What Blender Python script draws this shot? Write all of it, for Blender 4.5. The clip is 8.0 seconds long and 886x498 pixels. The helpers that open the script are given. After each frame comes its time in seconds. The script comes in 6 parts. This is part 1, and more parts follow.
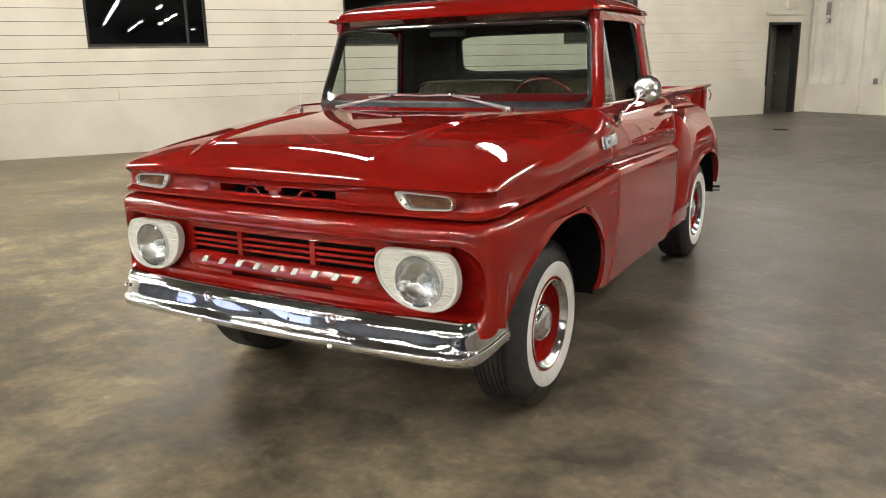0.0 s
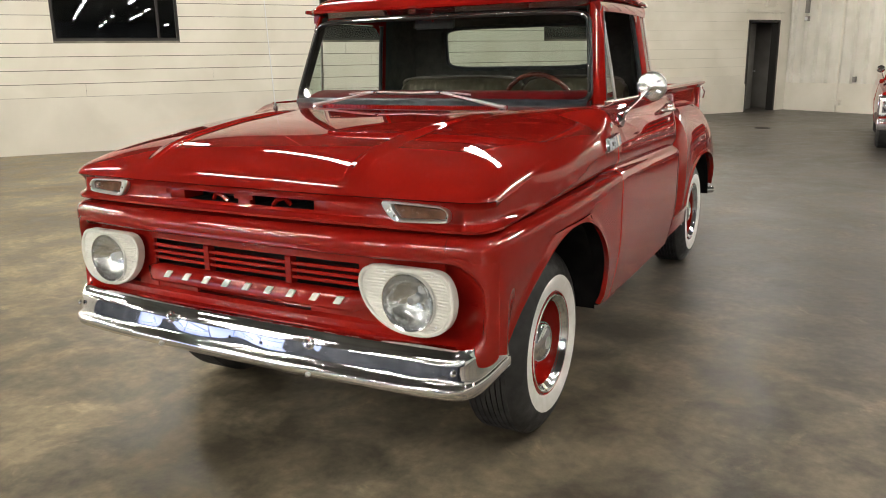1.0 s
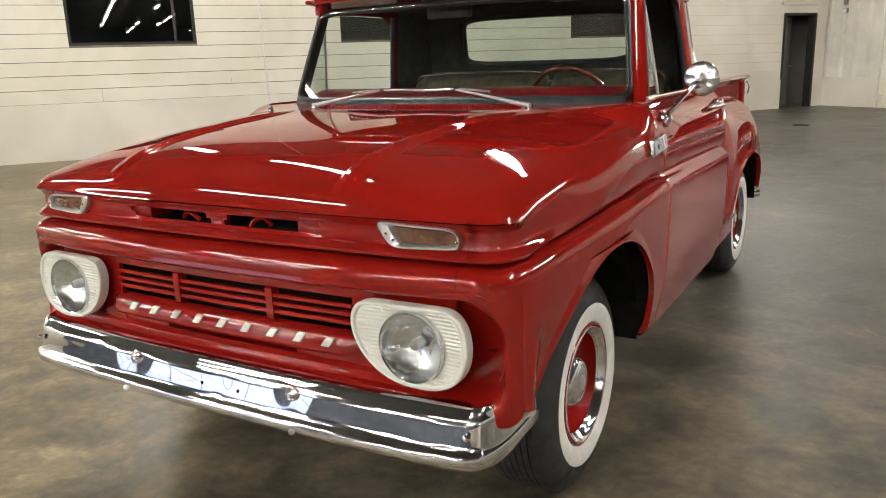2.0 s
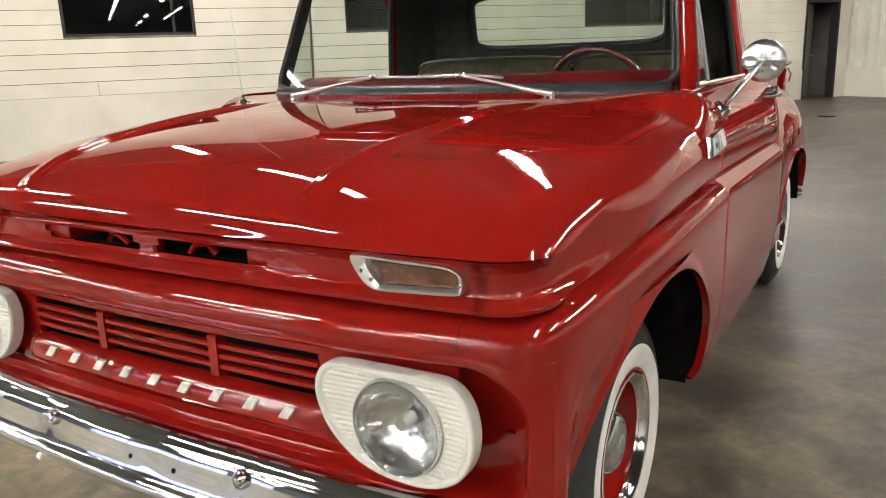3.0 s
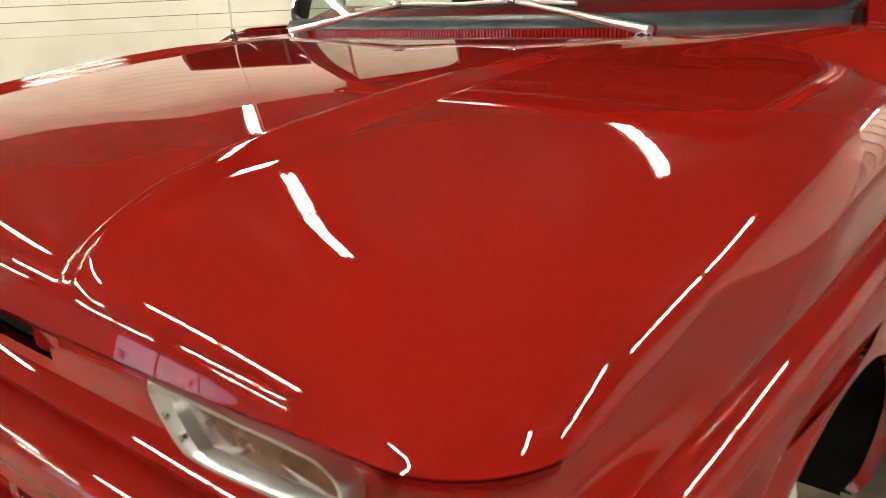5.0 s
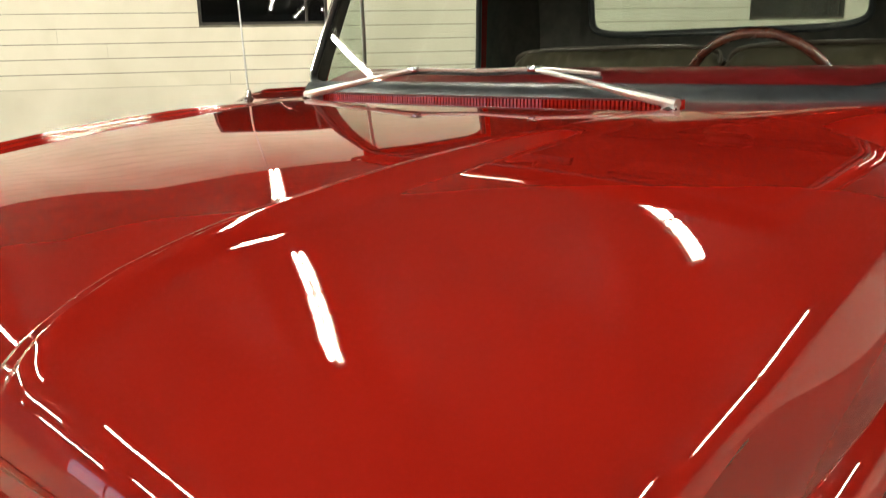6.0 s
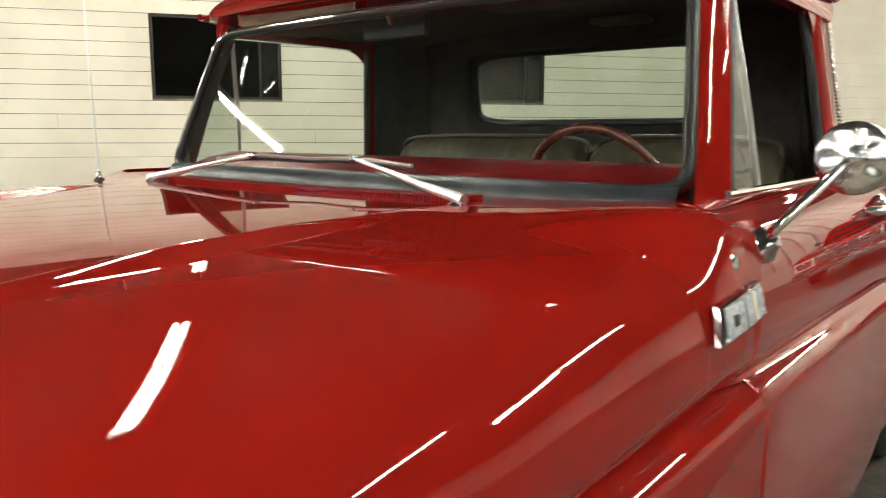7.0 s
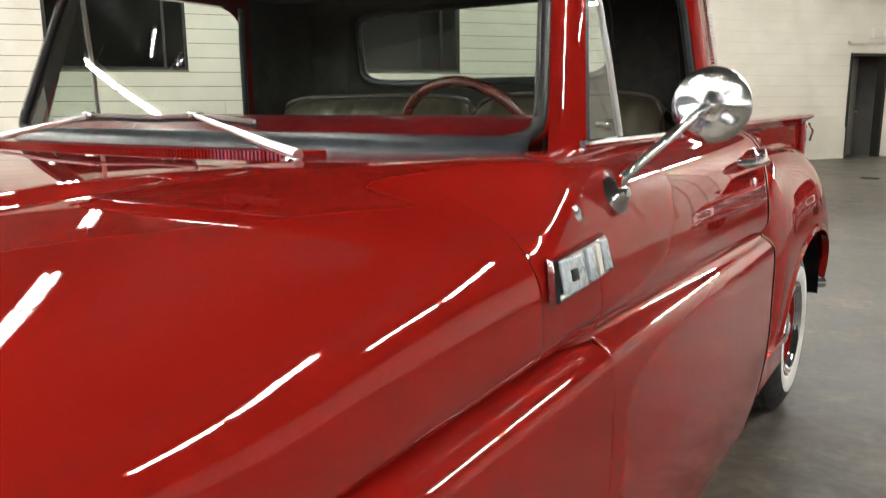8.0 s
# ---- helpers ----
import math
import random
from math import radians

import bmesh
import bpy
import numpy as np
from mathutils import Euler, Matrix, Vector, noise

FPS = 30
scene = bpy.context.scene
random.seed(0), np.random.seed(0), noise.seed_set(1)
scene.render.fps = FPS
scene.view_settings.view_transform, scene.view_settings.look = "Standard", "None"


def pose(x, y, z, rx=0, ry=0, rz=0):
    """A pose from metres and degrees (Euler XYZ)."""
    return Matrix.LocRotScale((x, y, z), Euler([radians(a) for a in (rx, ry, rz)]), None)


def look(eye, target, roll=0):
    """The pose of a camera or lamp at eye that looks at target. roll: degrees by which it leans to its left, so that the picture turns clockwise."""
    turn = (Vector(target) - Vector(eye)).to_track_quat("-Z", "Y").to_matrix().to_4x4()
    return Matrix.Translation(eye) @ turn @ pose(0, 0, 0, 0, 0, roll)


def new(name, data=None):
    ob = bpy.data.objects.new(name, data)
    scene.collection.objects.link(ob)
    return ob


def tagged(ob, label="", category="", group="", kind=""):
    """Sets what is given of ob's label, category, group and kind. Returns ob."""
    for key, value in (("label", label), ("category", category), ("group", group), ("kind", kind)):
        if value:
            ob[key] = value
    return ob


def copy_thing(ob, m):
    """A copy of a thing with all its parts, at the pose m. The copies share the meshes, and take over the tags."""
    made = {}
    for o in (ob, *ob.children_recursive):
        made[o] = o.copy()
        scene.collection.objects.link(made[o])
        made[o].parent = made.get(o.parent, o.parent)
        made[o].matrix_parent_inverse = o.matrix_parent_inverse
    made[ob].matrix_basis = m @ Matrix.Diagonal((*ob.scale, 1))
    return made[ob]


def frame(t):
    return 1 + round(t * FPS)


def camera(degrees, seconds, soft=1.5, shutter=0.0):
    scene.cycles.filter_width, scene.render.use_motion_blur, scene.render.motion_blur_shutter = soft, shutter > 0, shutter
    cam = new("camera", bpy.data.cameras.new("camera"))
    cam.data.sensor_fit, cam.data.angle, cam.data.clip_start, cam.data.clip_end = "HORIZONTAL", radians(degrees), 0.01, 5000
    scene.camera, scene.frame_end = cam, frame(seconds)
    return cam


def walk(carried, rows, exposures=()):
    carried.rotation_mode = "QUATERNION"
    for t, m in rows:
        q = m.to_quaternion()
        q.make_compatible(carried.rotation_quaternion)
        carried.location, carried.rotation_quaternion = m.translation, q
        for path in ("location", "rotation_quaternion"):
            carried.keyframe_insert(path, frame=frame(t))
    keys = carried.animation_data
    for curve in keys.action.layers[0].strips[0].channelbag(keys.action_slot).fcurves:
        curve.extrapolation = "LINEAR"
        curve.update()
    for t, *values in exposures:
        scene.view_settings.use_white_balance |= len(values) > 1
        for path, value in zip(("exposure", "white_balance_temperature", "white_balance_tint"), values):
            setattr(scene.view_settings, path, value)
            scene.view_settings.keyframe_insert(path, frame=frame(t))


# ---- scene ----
cam = camera(60.1, 8.0, soft=1.0, shutter=0.35)
PATH = [
    (0, (2.014, -2.924, 1.433), (1.044, -1.24, 0.965), -1.2),
    (0.5, (1.913, -2.839, 1.434), (0.988, -1.131, 0.959), -0.9),
    (1, (1.819, -2.68, 1.421), (0.901, -0.968, 0.945), -1.0),
    (1.5, (1.739, -2.46, 1.399), (0.788, -0.764, 0.929), -1.5),
    (2.8, (1.445, -1.895, 1.36), (0.446, -0.231, 0.878), -2.1),
    (3, (1.394, -1.783, 1.347), (0.392, -0.122, 0.859), -2.2),
    (3.5, (1.28, -1.562, 1.317), (0.279, 0.089, 0.793), -2.3),
    (4, (1.236, -1.336, 1.301), (0.185, 0.259, 0.709), -2.0),
    (4.2, (1.224, -1.261, 1.301), (0.147, 0.306, 0.681), -1.9),
    (5.3, (1.105, -0.938, 1.313), (-0.177, 0.464, 0.690), -3.0),
    (5.5, (1.096, -0.909, 1.333), (-0.215, 0.469, 0.715), -3.2),
    (6, (1.088, -0.913, 1.317), (-0.205, 0.533, 0.826), -1.3),
    (6.5, (1.184, -0.802, 1.319), (-0.116, 0.672, 0.949), -0.4),
    (7, (1.307, -0.683, 1.342), (0.054, 0.846, 1.039), 0.1),
    (7.5, (1.371, -0.626, 1.348), (0.214, 0.981, 1.066), 0.5),
    (8, (1.363, -0.524, 1.304), (0.269, 1.107, 0.93), -0.5),
]
TONE = [(0, 0.0, 6500, 10), (1.5, 0.0, 6450, 10), (3, 0.18, 6400, 10), (4.2, 0.40, 6450, 10), (5.3, 0.28, 7050, 3), (6.2, 0.28, 7100, 2), (7, 0.20, 6600, 5), (8, 0.26, 6200, 9)]
walk(cam, [(t, look(e, g, r)) for t, e, g, r in PATH], TONE)

# strip lights: places along and out from the long wall, and their turn
LIGHT_DROP = 0.50
TUBE_POWER = 205.0
FULL_ROW = (1.66, 6.3, 10.9, 15.5, 20.2, 24.8, 29.3)
# rows 11.7 and 15.2 are added fill, unseen, to brighten the far wall
ROWS = {-18.6: FULL_ROW, -12.6: FULL_ROW, -6.5: FULL_ROW, -0.4: (2.84, 8.43), 1.1: (26.6, 31.0, 35.0, 39.0, 43.0, 47.0), 3.4: (31.0, 45.0, 52.0, 58.0), 4.9: (38.0, 42.5, 47.0), 5.1: (2.84,), 3.7: (7.95,), 5.6: (14.7,),
        8.4: (46.0, 56.0), 11.7: (3.46,), 15.2: (6.3,)}
LIGHTS = [(u, n, 90) for u, row in ROWS.items() for n in row] + [(7.9, 12.4, 90), (2.3, 15.7, 90)]
# two more unseen lamps added to brighten the truck's side
LIGHTS += [(u, 39.0, 90) for u in (-16.7, -8.6)]

# ---------------------------------------------------------------- light
world = bpy.data.worlds.new("night")
scene.world = world
world.use_nodes = True
world.node_tree.nodes["Background"].inputs[0].default_value = (0.02, 0.022, 0.025, 1)
world.node_tree.nodes["Background"].inputs[1].default_value = 0.2

# room axes: U runs along the long wall, N from that wall into the hall
U = Vector((0.577, 0.8167, 0.0))
N = Vector((0.8167, -0.577, 0.0))
WALL = -11.78          # the long wall's distance along N
FAR = 16.75            # the far wall's distance along U
CEIL = 5.3
GROUND = -0.013


def room(u, n, z=0.0):
    """A place in the hall from its distance along the long wall and out from it."""
    return U * u + N * (WALL + n) + Vector((0, 0, z))


ROOM_TURN = math.degrees(math.atan2(U.y, U.x))


# ---------------------------------------------------------------- materials
def mat(name, color, rough=0.5, metal=0.0, coat=0.0, spec=0.5, alpha=1.0, trans=0.0, ior=1.45):
    m = bpy.data.materials.new(name)
    m.use_nodes = True
    b = m.node_tree.nodes["Principled BSDF"]
    b.inputs["Base Color"].default_value = (*color, 1)
    b.inputs["Roughness"].default_value = rough
    b.inputs["Metallic"].default_value = metal
    b.inputs["Coat Weight"].default_value = coat
    b.inputs["Coat Roughness"].default_value = 0.02
    b.inputs["Coat IOR"].default_value = 1.6
    b.inputs["Specular IOR Level"].default_value = spec
    b.inputs["Transmission Weight"].default_value = trans
    b.inputs["IOR"].default_value = ior
    return m


def node(m, kind, **values):
    n = m.node_tree.nodes.new(kind)
    for key, value in values.items():
        n.inputs[key.replace("_", " ")].default_value = value
    return n


def wire(m, a, out, b, inp):
    m.node_tree.links.new(a.outputs[out], b.inputs[inp])


def ramp(m, stops):
    r = m.node_tree.nodes.new("ShaderNodeValToRGB")
    e = r.color_ramp.elements
    while len(e) < len(stops):
        e.new(0.5)
    for i, (p, c) in enumerate(stops):
        e[i].position, e[i].color = p, (*c, 1)
    return r


def mottle(m, dark, light, scale, detail=6.0, low=0.35, high=0.65, rough=None, bump=0.0, bump_scale=None, distort=0.4):
    """Two-scale variation of the colour, the gloss and the relief, in metres."""
    b = m.node_tree.nodes["Principled BSDF"]
    co = m.node_tree.nodes.new("ShaderNodeTexCoord")
    n1 = node(m, "ShaderNodeTexNoise", Scale=scale, Detail=detail, Distortion=distort)
    wire(m, co, "Object", n1, "Vector")
    r = ramp(m, [(low, dark), (high, light)])
    wire(m, n1, "Fac", r, "Fac")
    wire(m, r, "Color", b, "Base Color")
    if rough:
        n3 = node(m, "ShaderNodeTexNoise", Scale=scale * 2.3, Detail=5.0)
        wire(m, co, "Object", n3, "Vector")
        r3 = ramp(m, [(0.3, (rough[0],) * 3), (0.7, (rough[1],) * 3)])
        wire(m, n3, "Fac", r3, "Fac")
        wire(m, r3, "Color", b, "Roughness")
    if bump:
        n2 = node(m, "ShaderNodeTexNoise", Scale=bump_scale or scale * 20, Detail=4.0)
        wire(m, co, "Object", n2, "Vector")
        bp = node(m, "ShaderNodeBump", Strength=bump, Distance=0.004)
        wire(m, n2, "Fac", bp, "Height")
        wire(m, bp, "Normal", b, "Normal")
    return m


PAINT = mat("red_paint", (0.33, 0.006, 0.007), 0.55, 0.0, 1.0, 0.0)
_b = PAINT.node_tree.nodes["Principled BSDF"]
_c = PAINT.node_tree.nodes.new("ShaderNodeTexCoord")
_n = node(PAINT, "ShaderNodeTexNoise", Scale=3.0, Detail=3.0)
wire(PAINT, _c, "Object", _n, "Vector")
_r = ramp(PAINT, [(0.3, (0.245, 0.0085, 0.0054)), (0.7, (0.278, 0.0098, 0.0063))])
wire(PAINT, _n, "Fac", _r, "Fac")
wire(PAINT, _r, "Color", _b, "Base Color")
_n = node(PAINT, "ShaderNodeTexNoise", Scale=14.0, Detail=2.0)
wire(PAINT, _c, "Object", _n, "Vector")
_p = node(PAINT, "ShaderNodeBump", Strength=0.03, Distance=0.002)
wire(PAINT, _n, "Fac", _p, "Height")
wire(PAINT, _p, "Normal", _b, "Coat Normal")

CHROME = mat("chrome", (0.83, 0.84, 0.86), 0.06, 1.0)
mottle(CHROME, (0.78, 0.79, 0.81), (0.86, 0.87, 0.89), 9.0, rough=(0.03, 0.10))
PLATED = mat("wavy_bumper_chrome", (0.83, 0.85, 0.88), 0.03, 1.0)
mottle(PLATED, (0.80, 0.82, 0.85), (0.88, 0.89, 0.91), 9.0, rough=(0.015, 0.05))
_c = PLATED.node_tree.nodes.new("ShaderNodeTexCoord")
_s = PLATED.node_tree.nodes.new("ShaderNodeVectorMath")
_s.operation, _s.inputs[1].default_value = "MULTIPLY", (0.55, 1.0, 1.3)
wire(PLATED, _c, "Object", _s, 0)
_n = node(PLATED, "ShaderNodeTexNoise", Scale=7.0, Detail=0.0, Distortion=0.6)
wire(PLATED, _s, 0, _n, "Vector")
_p = node(PLATED, "ShaderNodeBump", Strength=0.4, Distance=0.008)
wire(PLATED, _n, "Fac", _p, "Height")
wire(PLATED, _p, "Normal", PLATED.node_tree.nodes["Principled BSDF"], "Normal")
STEEL = mat("brushed_aluminium", (0.78, 0.79, 0.80), 0.34, 1.0)
SATIN = mat("worn_chrome", (0.86, 0.87, 0.88), 0.2, 1.0)
mottle(SATIN, (0.60, 0.61, 0.63), (0.76, 0.77, 0.78), 26.0, rough=(0.08, 0.22), bump=0.10, bump_scale=26)
WHITE = mat("cream_white_enamel", (0.74, 0.74, 0.69), 0.3, 0.0, 0.5)
mottle(WHITE, (0.70, 0.70, 0.65), (0.78, 0.78, 0.73), 12.0, rough=(0.25, 0.4))
RUBBER = mat("tyre_rubber", (0.016, 0.016, 0.017), 0.6)
mottle(RUBBER, (0.018, 0.018, 0.019), (0.034, 0.034, 0.034), 10.0, rough=(0.5, 0.75), bump=0.2, bump_scale=220)
WHITEWALL = mat("whitewall_rubber", (0.78, 0.78, 0.75), 0.5)
mottle(WHITEWALL, (0.72, 0.72, 0.68), (0.82, 0.82, 0.80), 14.0, rough=(0.4, 0.6))
GASKET = mat("black_rubber_gasket", (0.014, 0.016, 0.020), 0.36)
mottle(GASKET, (0.013, 0.016, 0.020), (0.030, 0.036, 0.044), 16.0, rough=(0.28, 0.45))
SEAL = mat("black_rubber_seal", (0.008, 0.009, 0.010), 0.45)
BLACK = mat("underbody_and_recess_black", (0.006, 0.006, 0.006), 0.8, spec=0.12)
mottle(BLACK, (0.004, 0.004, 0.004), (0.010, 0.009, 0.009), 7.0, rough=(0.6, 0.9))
AMBER = mat("clear_amber_lens", (0.16, 0.05, 0.03), 0.18, 0.0, 0.6)
mottle(AMBER, (0.075, 0.026, 0.013), (0.135, 0.055, 0.028), 30.0, rough=(0.1, 0.3))
TAIL_RED = mat("red_lens", (0.25, 0.01, 0.01), 0.15, 0.0, 0.6)
ENAMEL = mat("pale_blue_enamel", (0.50, 0.57, 0.62), 0.25, 0.0, 0.6)
mottle(ENAMEL, (0.42, 0.49, 0.55), (0.58, 0.64, 0.68), 60.0, rough=(0.2, 0.35))
LETTER = mat("cream_letter_paint", (0.78, 0.74, 0.66), 0.35)
DARKHEAD = mat("headliner_grey", (0.030, 0.030, 0.027), 0.8)
mottle(DARKHEAD, (0.020, 0.020, 0.017), (0.034, 0.033, 0.028), 20.0, rough=(0.7, 0.9), bump=0.15)
SEAT = mat("tan_vinyl", (0.17, 0.145, 0.09), 0.45)
mottle(SEAT, (0.062, 0.054, 0.034), (0.090, 0.078, 0.050), 14.0, rough=(0.35, 0.55), bump=0.15, bump_scale=260)
SEATEDGE = mat("dark_brown_vinyl", (0.05, 0.035, 0.025), 0.45)
WOOD = mat("dark_red_wood_rim", (0.10, 0.018, 0.012), 0.2, 0.0, 0.7)
mottle(WOOD, (0.06, 0.012, 0.008), (0.14, 0.03, 0.018), 25.0, rough=(0.15, 0.3))
DASHRED = mat("red_dash_paint", (0.22, 0.006, 0.010), 0.45, 0.0, 0.2)
mottle(DASHRED, (0.19, 0.005, 0.009), (0.25, 0.007, 0.012), 9.0, rough=(0.4, 0.55))


def glass(name, tint, shadow=False):
    """A thin clear pane: mirror gloss by the angle over a slightly tinted clear body."""
    m = bpy.data.materials.new(name)
    m.use_nodes = True
    t = m.node_tree
    t.nodes.clear()
    out = t.nodes.new("ShaderNodeOutputMaterial")
    mix = t.nodes.new("ShaderNodeMixShader")
    clear = t.nodes.new("ShaderNodeBsdfTransparent")
    clear.inputs["Color"].default_value = (*tint, 1)
    gloss = t.nodes.new("ShaderNodeBsdfGlossy")
    gloss.inputs["Roughness"].default_value = 0.0
    # gloss by the viewing angle, alike from both sides
    fr = t.nodes.new("ShaderNodeLayerWeight")
    fr.inputs["Blend"].default_value = 0.5
    power = t.nodes.new("ShaderNodeMath")
    power.operation, power.inputs[1].default_value = "POWER", 4.5
    scale = t.nodes.new("ShaderNodeMath")
    scale.operation, scale.inputs[1].default_value, scale.inputs[2].default_value = "MULTIPLY_ADD", 0.9, 0.07
    t.links.new(fr.outputs["Facing"], power.inputs[0])
    t.links.new(power.outputs[0], scale.inputs[0])
    t.links.new(scale.outputs[0], mix.inputs[0])
    t.links.new(clear.outputs[0], mix.inputs[1])
    t.links.new(gloss.outputs[0], mix.inputs[2])
    t.links.new(mix.outputs[0], out.inputs[0])
    return m


GLASS = glass("tinted_auto_glass", (0.74, 0.80, 0.76))
PANE = glass("window_glass", (0.80, 0.82, 0.82))
LENS = glass("fluted_headlight_glass", (0.93, 0.95, 0.95))
_c = LENS.node_tree.nodes.new("ShaderNodeTexCoord")
_w = node(LENS, "ShaderNodeTexWave", Scale=42.0, Distortion=1.2, Detail=1.0)
_w.bands_direction = "X"
wire(LENS, _c, "Object", _w, "Vector")
_p = node(LENS, "ShaderNodeBump", Strength=0.5, Distance=0.004)
wire(LENS, _w, "Fac", _p, "Height")
for _n in LENS.node_tree.nodes:
    if _n.type == "BSDF_GLOSSY":
        wire(LENS, _p, "Normal", _n, "Normal")
        _n.inputs["Roughness"].default_value = 0.05
REFLECTOR = mat("silvered_reflector", (0.90, 0.91, 0.92), 0.22, 1.0)
_c = REFLECTOR.node_tree.nodes.new("ShaderNodeTexCoord")
_v = node(REFLECTOR, "ShaderNodeTexVoronoi", Scale=38.0)
wire(REFLECTOR, _c, "Object", _v, "Vector")
_p = node(REFLECTOR, "ShaderNodeBump", Strength=0.6, Distance=0.006)
wire(REFLECTOR, _v, "Distance", _p, "Height")
wire(REFLECTOR, _p, "Normal", REFLECTOR.node_tree.nodes["Principled BSDF"], "Normal")

FLOOR = mat("stained_polished_concrete", (0.16, 0.13, 0.10), 0.35, spec=0.34)
SIDING = mat("cream_painted_block", (0.72, 0.69, 0.60), 0.5)
mottle(SIDING, (0.67, 0.64, 0.55), (0.76, 0.73, 0.645), 1.1, rough=(0.4, 0.65), bump=0.12, bump_scale=60)
PLASTER = mat("cream_painted_plaster", (0.70, 0.67, 0.59), 0.5)
mottle(PLASTER, (0.64, 0.61, 0.53), (0.74, 0.71, 0.63), 0.9, rough=(0.4, 0.65), bump=0.2, bump_scale=45)
JOINT = mat("dusty_joint_mortar", (0.16, 0.145, 0.115), 0.8)
mottle(JOINT, (0.10, 0.09, 0.07), (0.24, 0.22, 0.18), 2.5, rough=(0.7, 0.9))
RIBBED = mat("white_painted_metal", (0.68, 0.665, 0.60), 0.45)
mottle(RIBBED, (0.61, 0.595, 0.53), (0.72, 0.705, 0.645), 1.4, rough=(0.35, 0.6))
CEILING = mat("dark_ceiling_paint", (0.05, 0.05, 0.045), 0.8)
mottle(CEILING, (0.04, 0.04, 0.036), (0.06, 0.06, 0.054), 0.8, rough=(0.7, 0.9))
DARKFRAME = mat("dark_bronze_frame", (0.03, 0.028, 0.026), 0.4, 0.3)
DOORGREY = mat("grey_door_paint", (0.22, 0.21, 0.19), 0.4)
mottle(DOORGREY, (0.19, 0.18, 0.165), (0.25, 0.24, 0.22), 1.6, rough=(0.35, 0.5))
# for end walls out of view; the unlit far end is put into this colour
ENDWALL = mat("dark_blue_grey_wall", (0.07, 0.08, 0.10), 0.6)
mottle(ENDWALL, (0.055, 0.065, 0.085), (0.09, 0.10, 0.13), 0.7, rough=(0.5, 0.7))
# near-black, with the room's lack of light in the colour
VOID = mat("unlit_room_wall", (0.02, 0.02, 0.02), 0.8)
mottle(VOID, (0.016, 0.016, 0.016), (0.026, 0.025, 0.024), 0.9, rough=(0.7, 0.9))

# floor: brown and grey stains at several scales, worn polish
_m = FLOOR
_b = _m.node_tree.nodes["Principled BSDF"]
_c = _m.node_tree.nodes.new("ShaderNodeTexCoord")
_n1 = node(_m, "ShaderNodeTexNoise", Scale=0.55, Detail=7.0, Roughness=0.62, Distortion=0.6)
_n2 = node(_m, "ShaderNodeTexNoise", Scale=2.9, Detail=10.0, Roughness=0.62, Distortion=0.3)
_n3 = node(_m, "ShaderNodeTexNoise", Scale=21.0, Detail=6.0, Roughness=0.65)
for _n in (_n1, _n2, _n3):
    wire(_m, _c, "Object", _n, "Vector")
# brighter brown tones, then dimmer grey ones that paint the light's falloff
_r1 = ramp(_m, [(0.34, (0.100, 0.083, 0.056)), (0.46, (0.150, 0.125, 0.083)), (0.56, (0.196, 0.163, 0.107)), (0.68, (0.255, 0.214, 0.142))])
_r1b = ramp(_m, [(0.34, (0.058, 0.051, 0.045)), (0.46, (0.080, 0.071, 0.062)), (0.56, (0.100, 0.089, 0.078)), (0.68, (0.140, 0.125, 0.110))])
_r2 = ramp(_m, [(0.38, (0.50, 0.50, 0.51)), (0.5, (0.98, 0.98, 0.98)), (0.62, (1.52, 1.49, 1.44))])
_r4 = ramp(_m, [(0.30, (0.78, 0.78, 0.78)), (0.70, (1.22, 1.22, 1.22))])
wire(_m, _n1, "Fac", _r1, "Fac")
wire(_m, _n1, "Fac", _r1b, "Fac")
wire(_m, _n2, "Fac", _r2, "Fac")
wire(_m, _n3, "Fac", _r4, "Fac")
# brown side and greyer side, ragged edge; bright-to-dim falloff is painted into both
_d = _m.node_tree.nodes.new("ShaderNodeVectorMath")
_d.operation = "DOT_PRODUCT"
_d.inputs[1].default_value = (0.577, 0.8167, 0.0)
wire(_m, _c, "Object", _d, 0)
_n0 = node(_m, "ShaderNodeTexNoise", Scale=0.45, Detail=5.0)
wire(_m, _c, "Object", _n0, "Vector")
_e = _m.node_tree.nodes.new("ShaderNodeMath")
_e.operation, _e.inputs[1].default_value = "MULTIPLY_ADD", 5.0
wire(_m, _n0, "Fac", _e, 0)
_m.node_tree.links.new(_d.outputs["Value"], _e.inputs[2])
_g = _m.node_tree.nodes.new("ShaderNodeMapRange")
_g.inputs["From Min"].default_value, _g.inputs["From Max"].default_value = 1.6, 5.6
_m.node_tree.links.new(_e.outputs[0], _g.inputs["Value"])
_falloff_mix = _m.node_tree.nodes.new("ShaderNodeMix")
_falloff_mix.data_type = "RGBA"
_m.node_tree.links.new(_g.outputs["Result"], _falloff_mix.inputs[0])
_m.node_tree.links.new(_r1.outputs[0], _falloff_mix.inputs[6])
_m.node_tree.links.new(_r1b.outputs[0], _falloff_mix.inputs[7])
_prev = _falloff_mix
_n4 = node(_m, "ShaderNodeTexNoise", Scale=8.0, Detail=5.0, Roughness=0.6)
wire(_m, _c, "Object", _n4, "Vector")
# pale scuffs, thinly strewn
_n5 = node(_m, "ShaderNodeTexNoise", Scale=3.4, Detail=8.0, Roughness=0.74, Distortion=0.8)
wire(_m, _c, "Object", _n5, "Vector")
_r5 = ramp(_m, [(0.60, (1.0, 1.0, 1.0)), (0.72, (1.75, 1.68, 1.56))])
wire(_m, _n5, "Fac", _r5, "Fac")
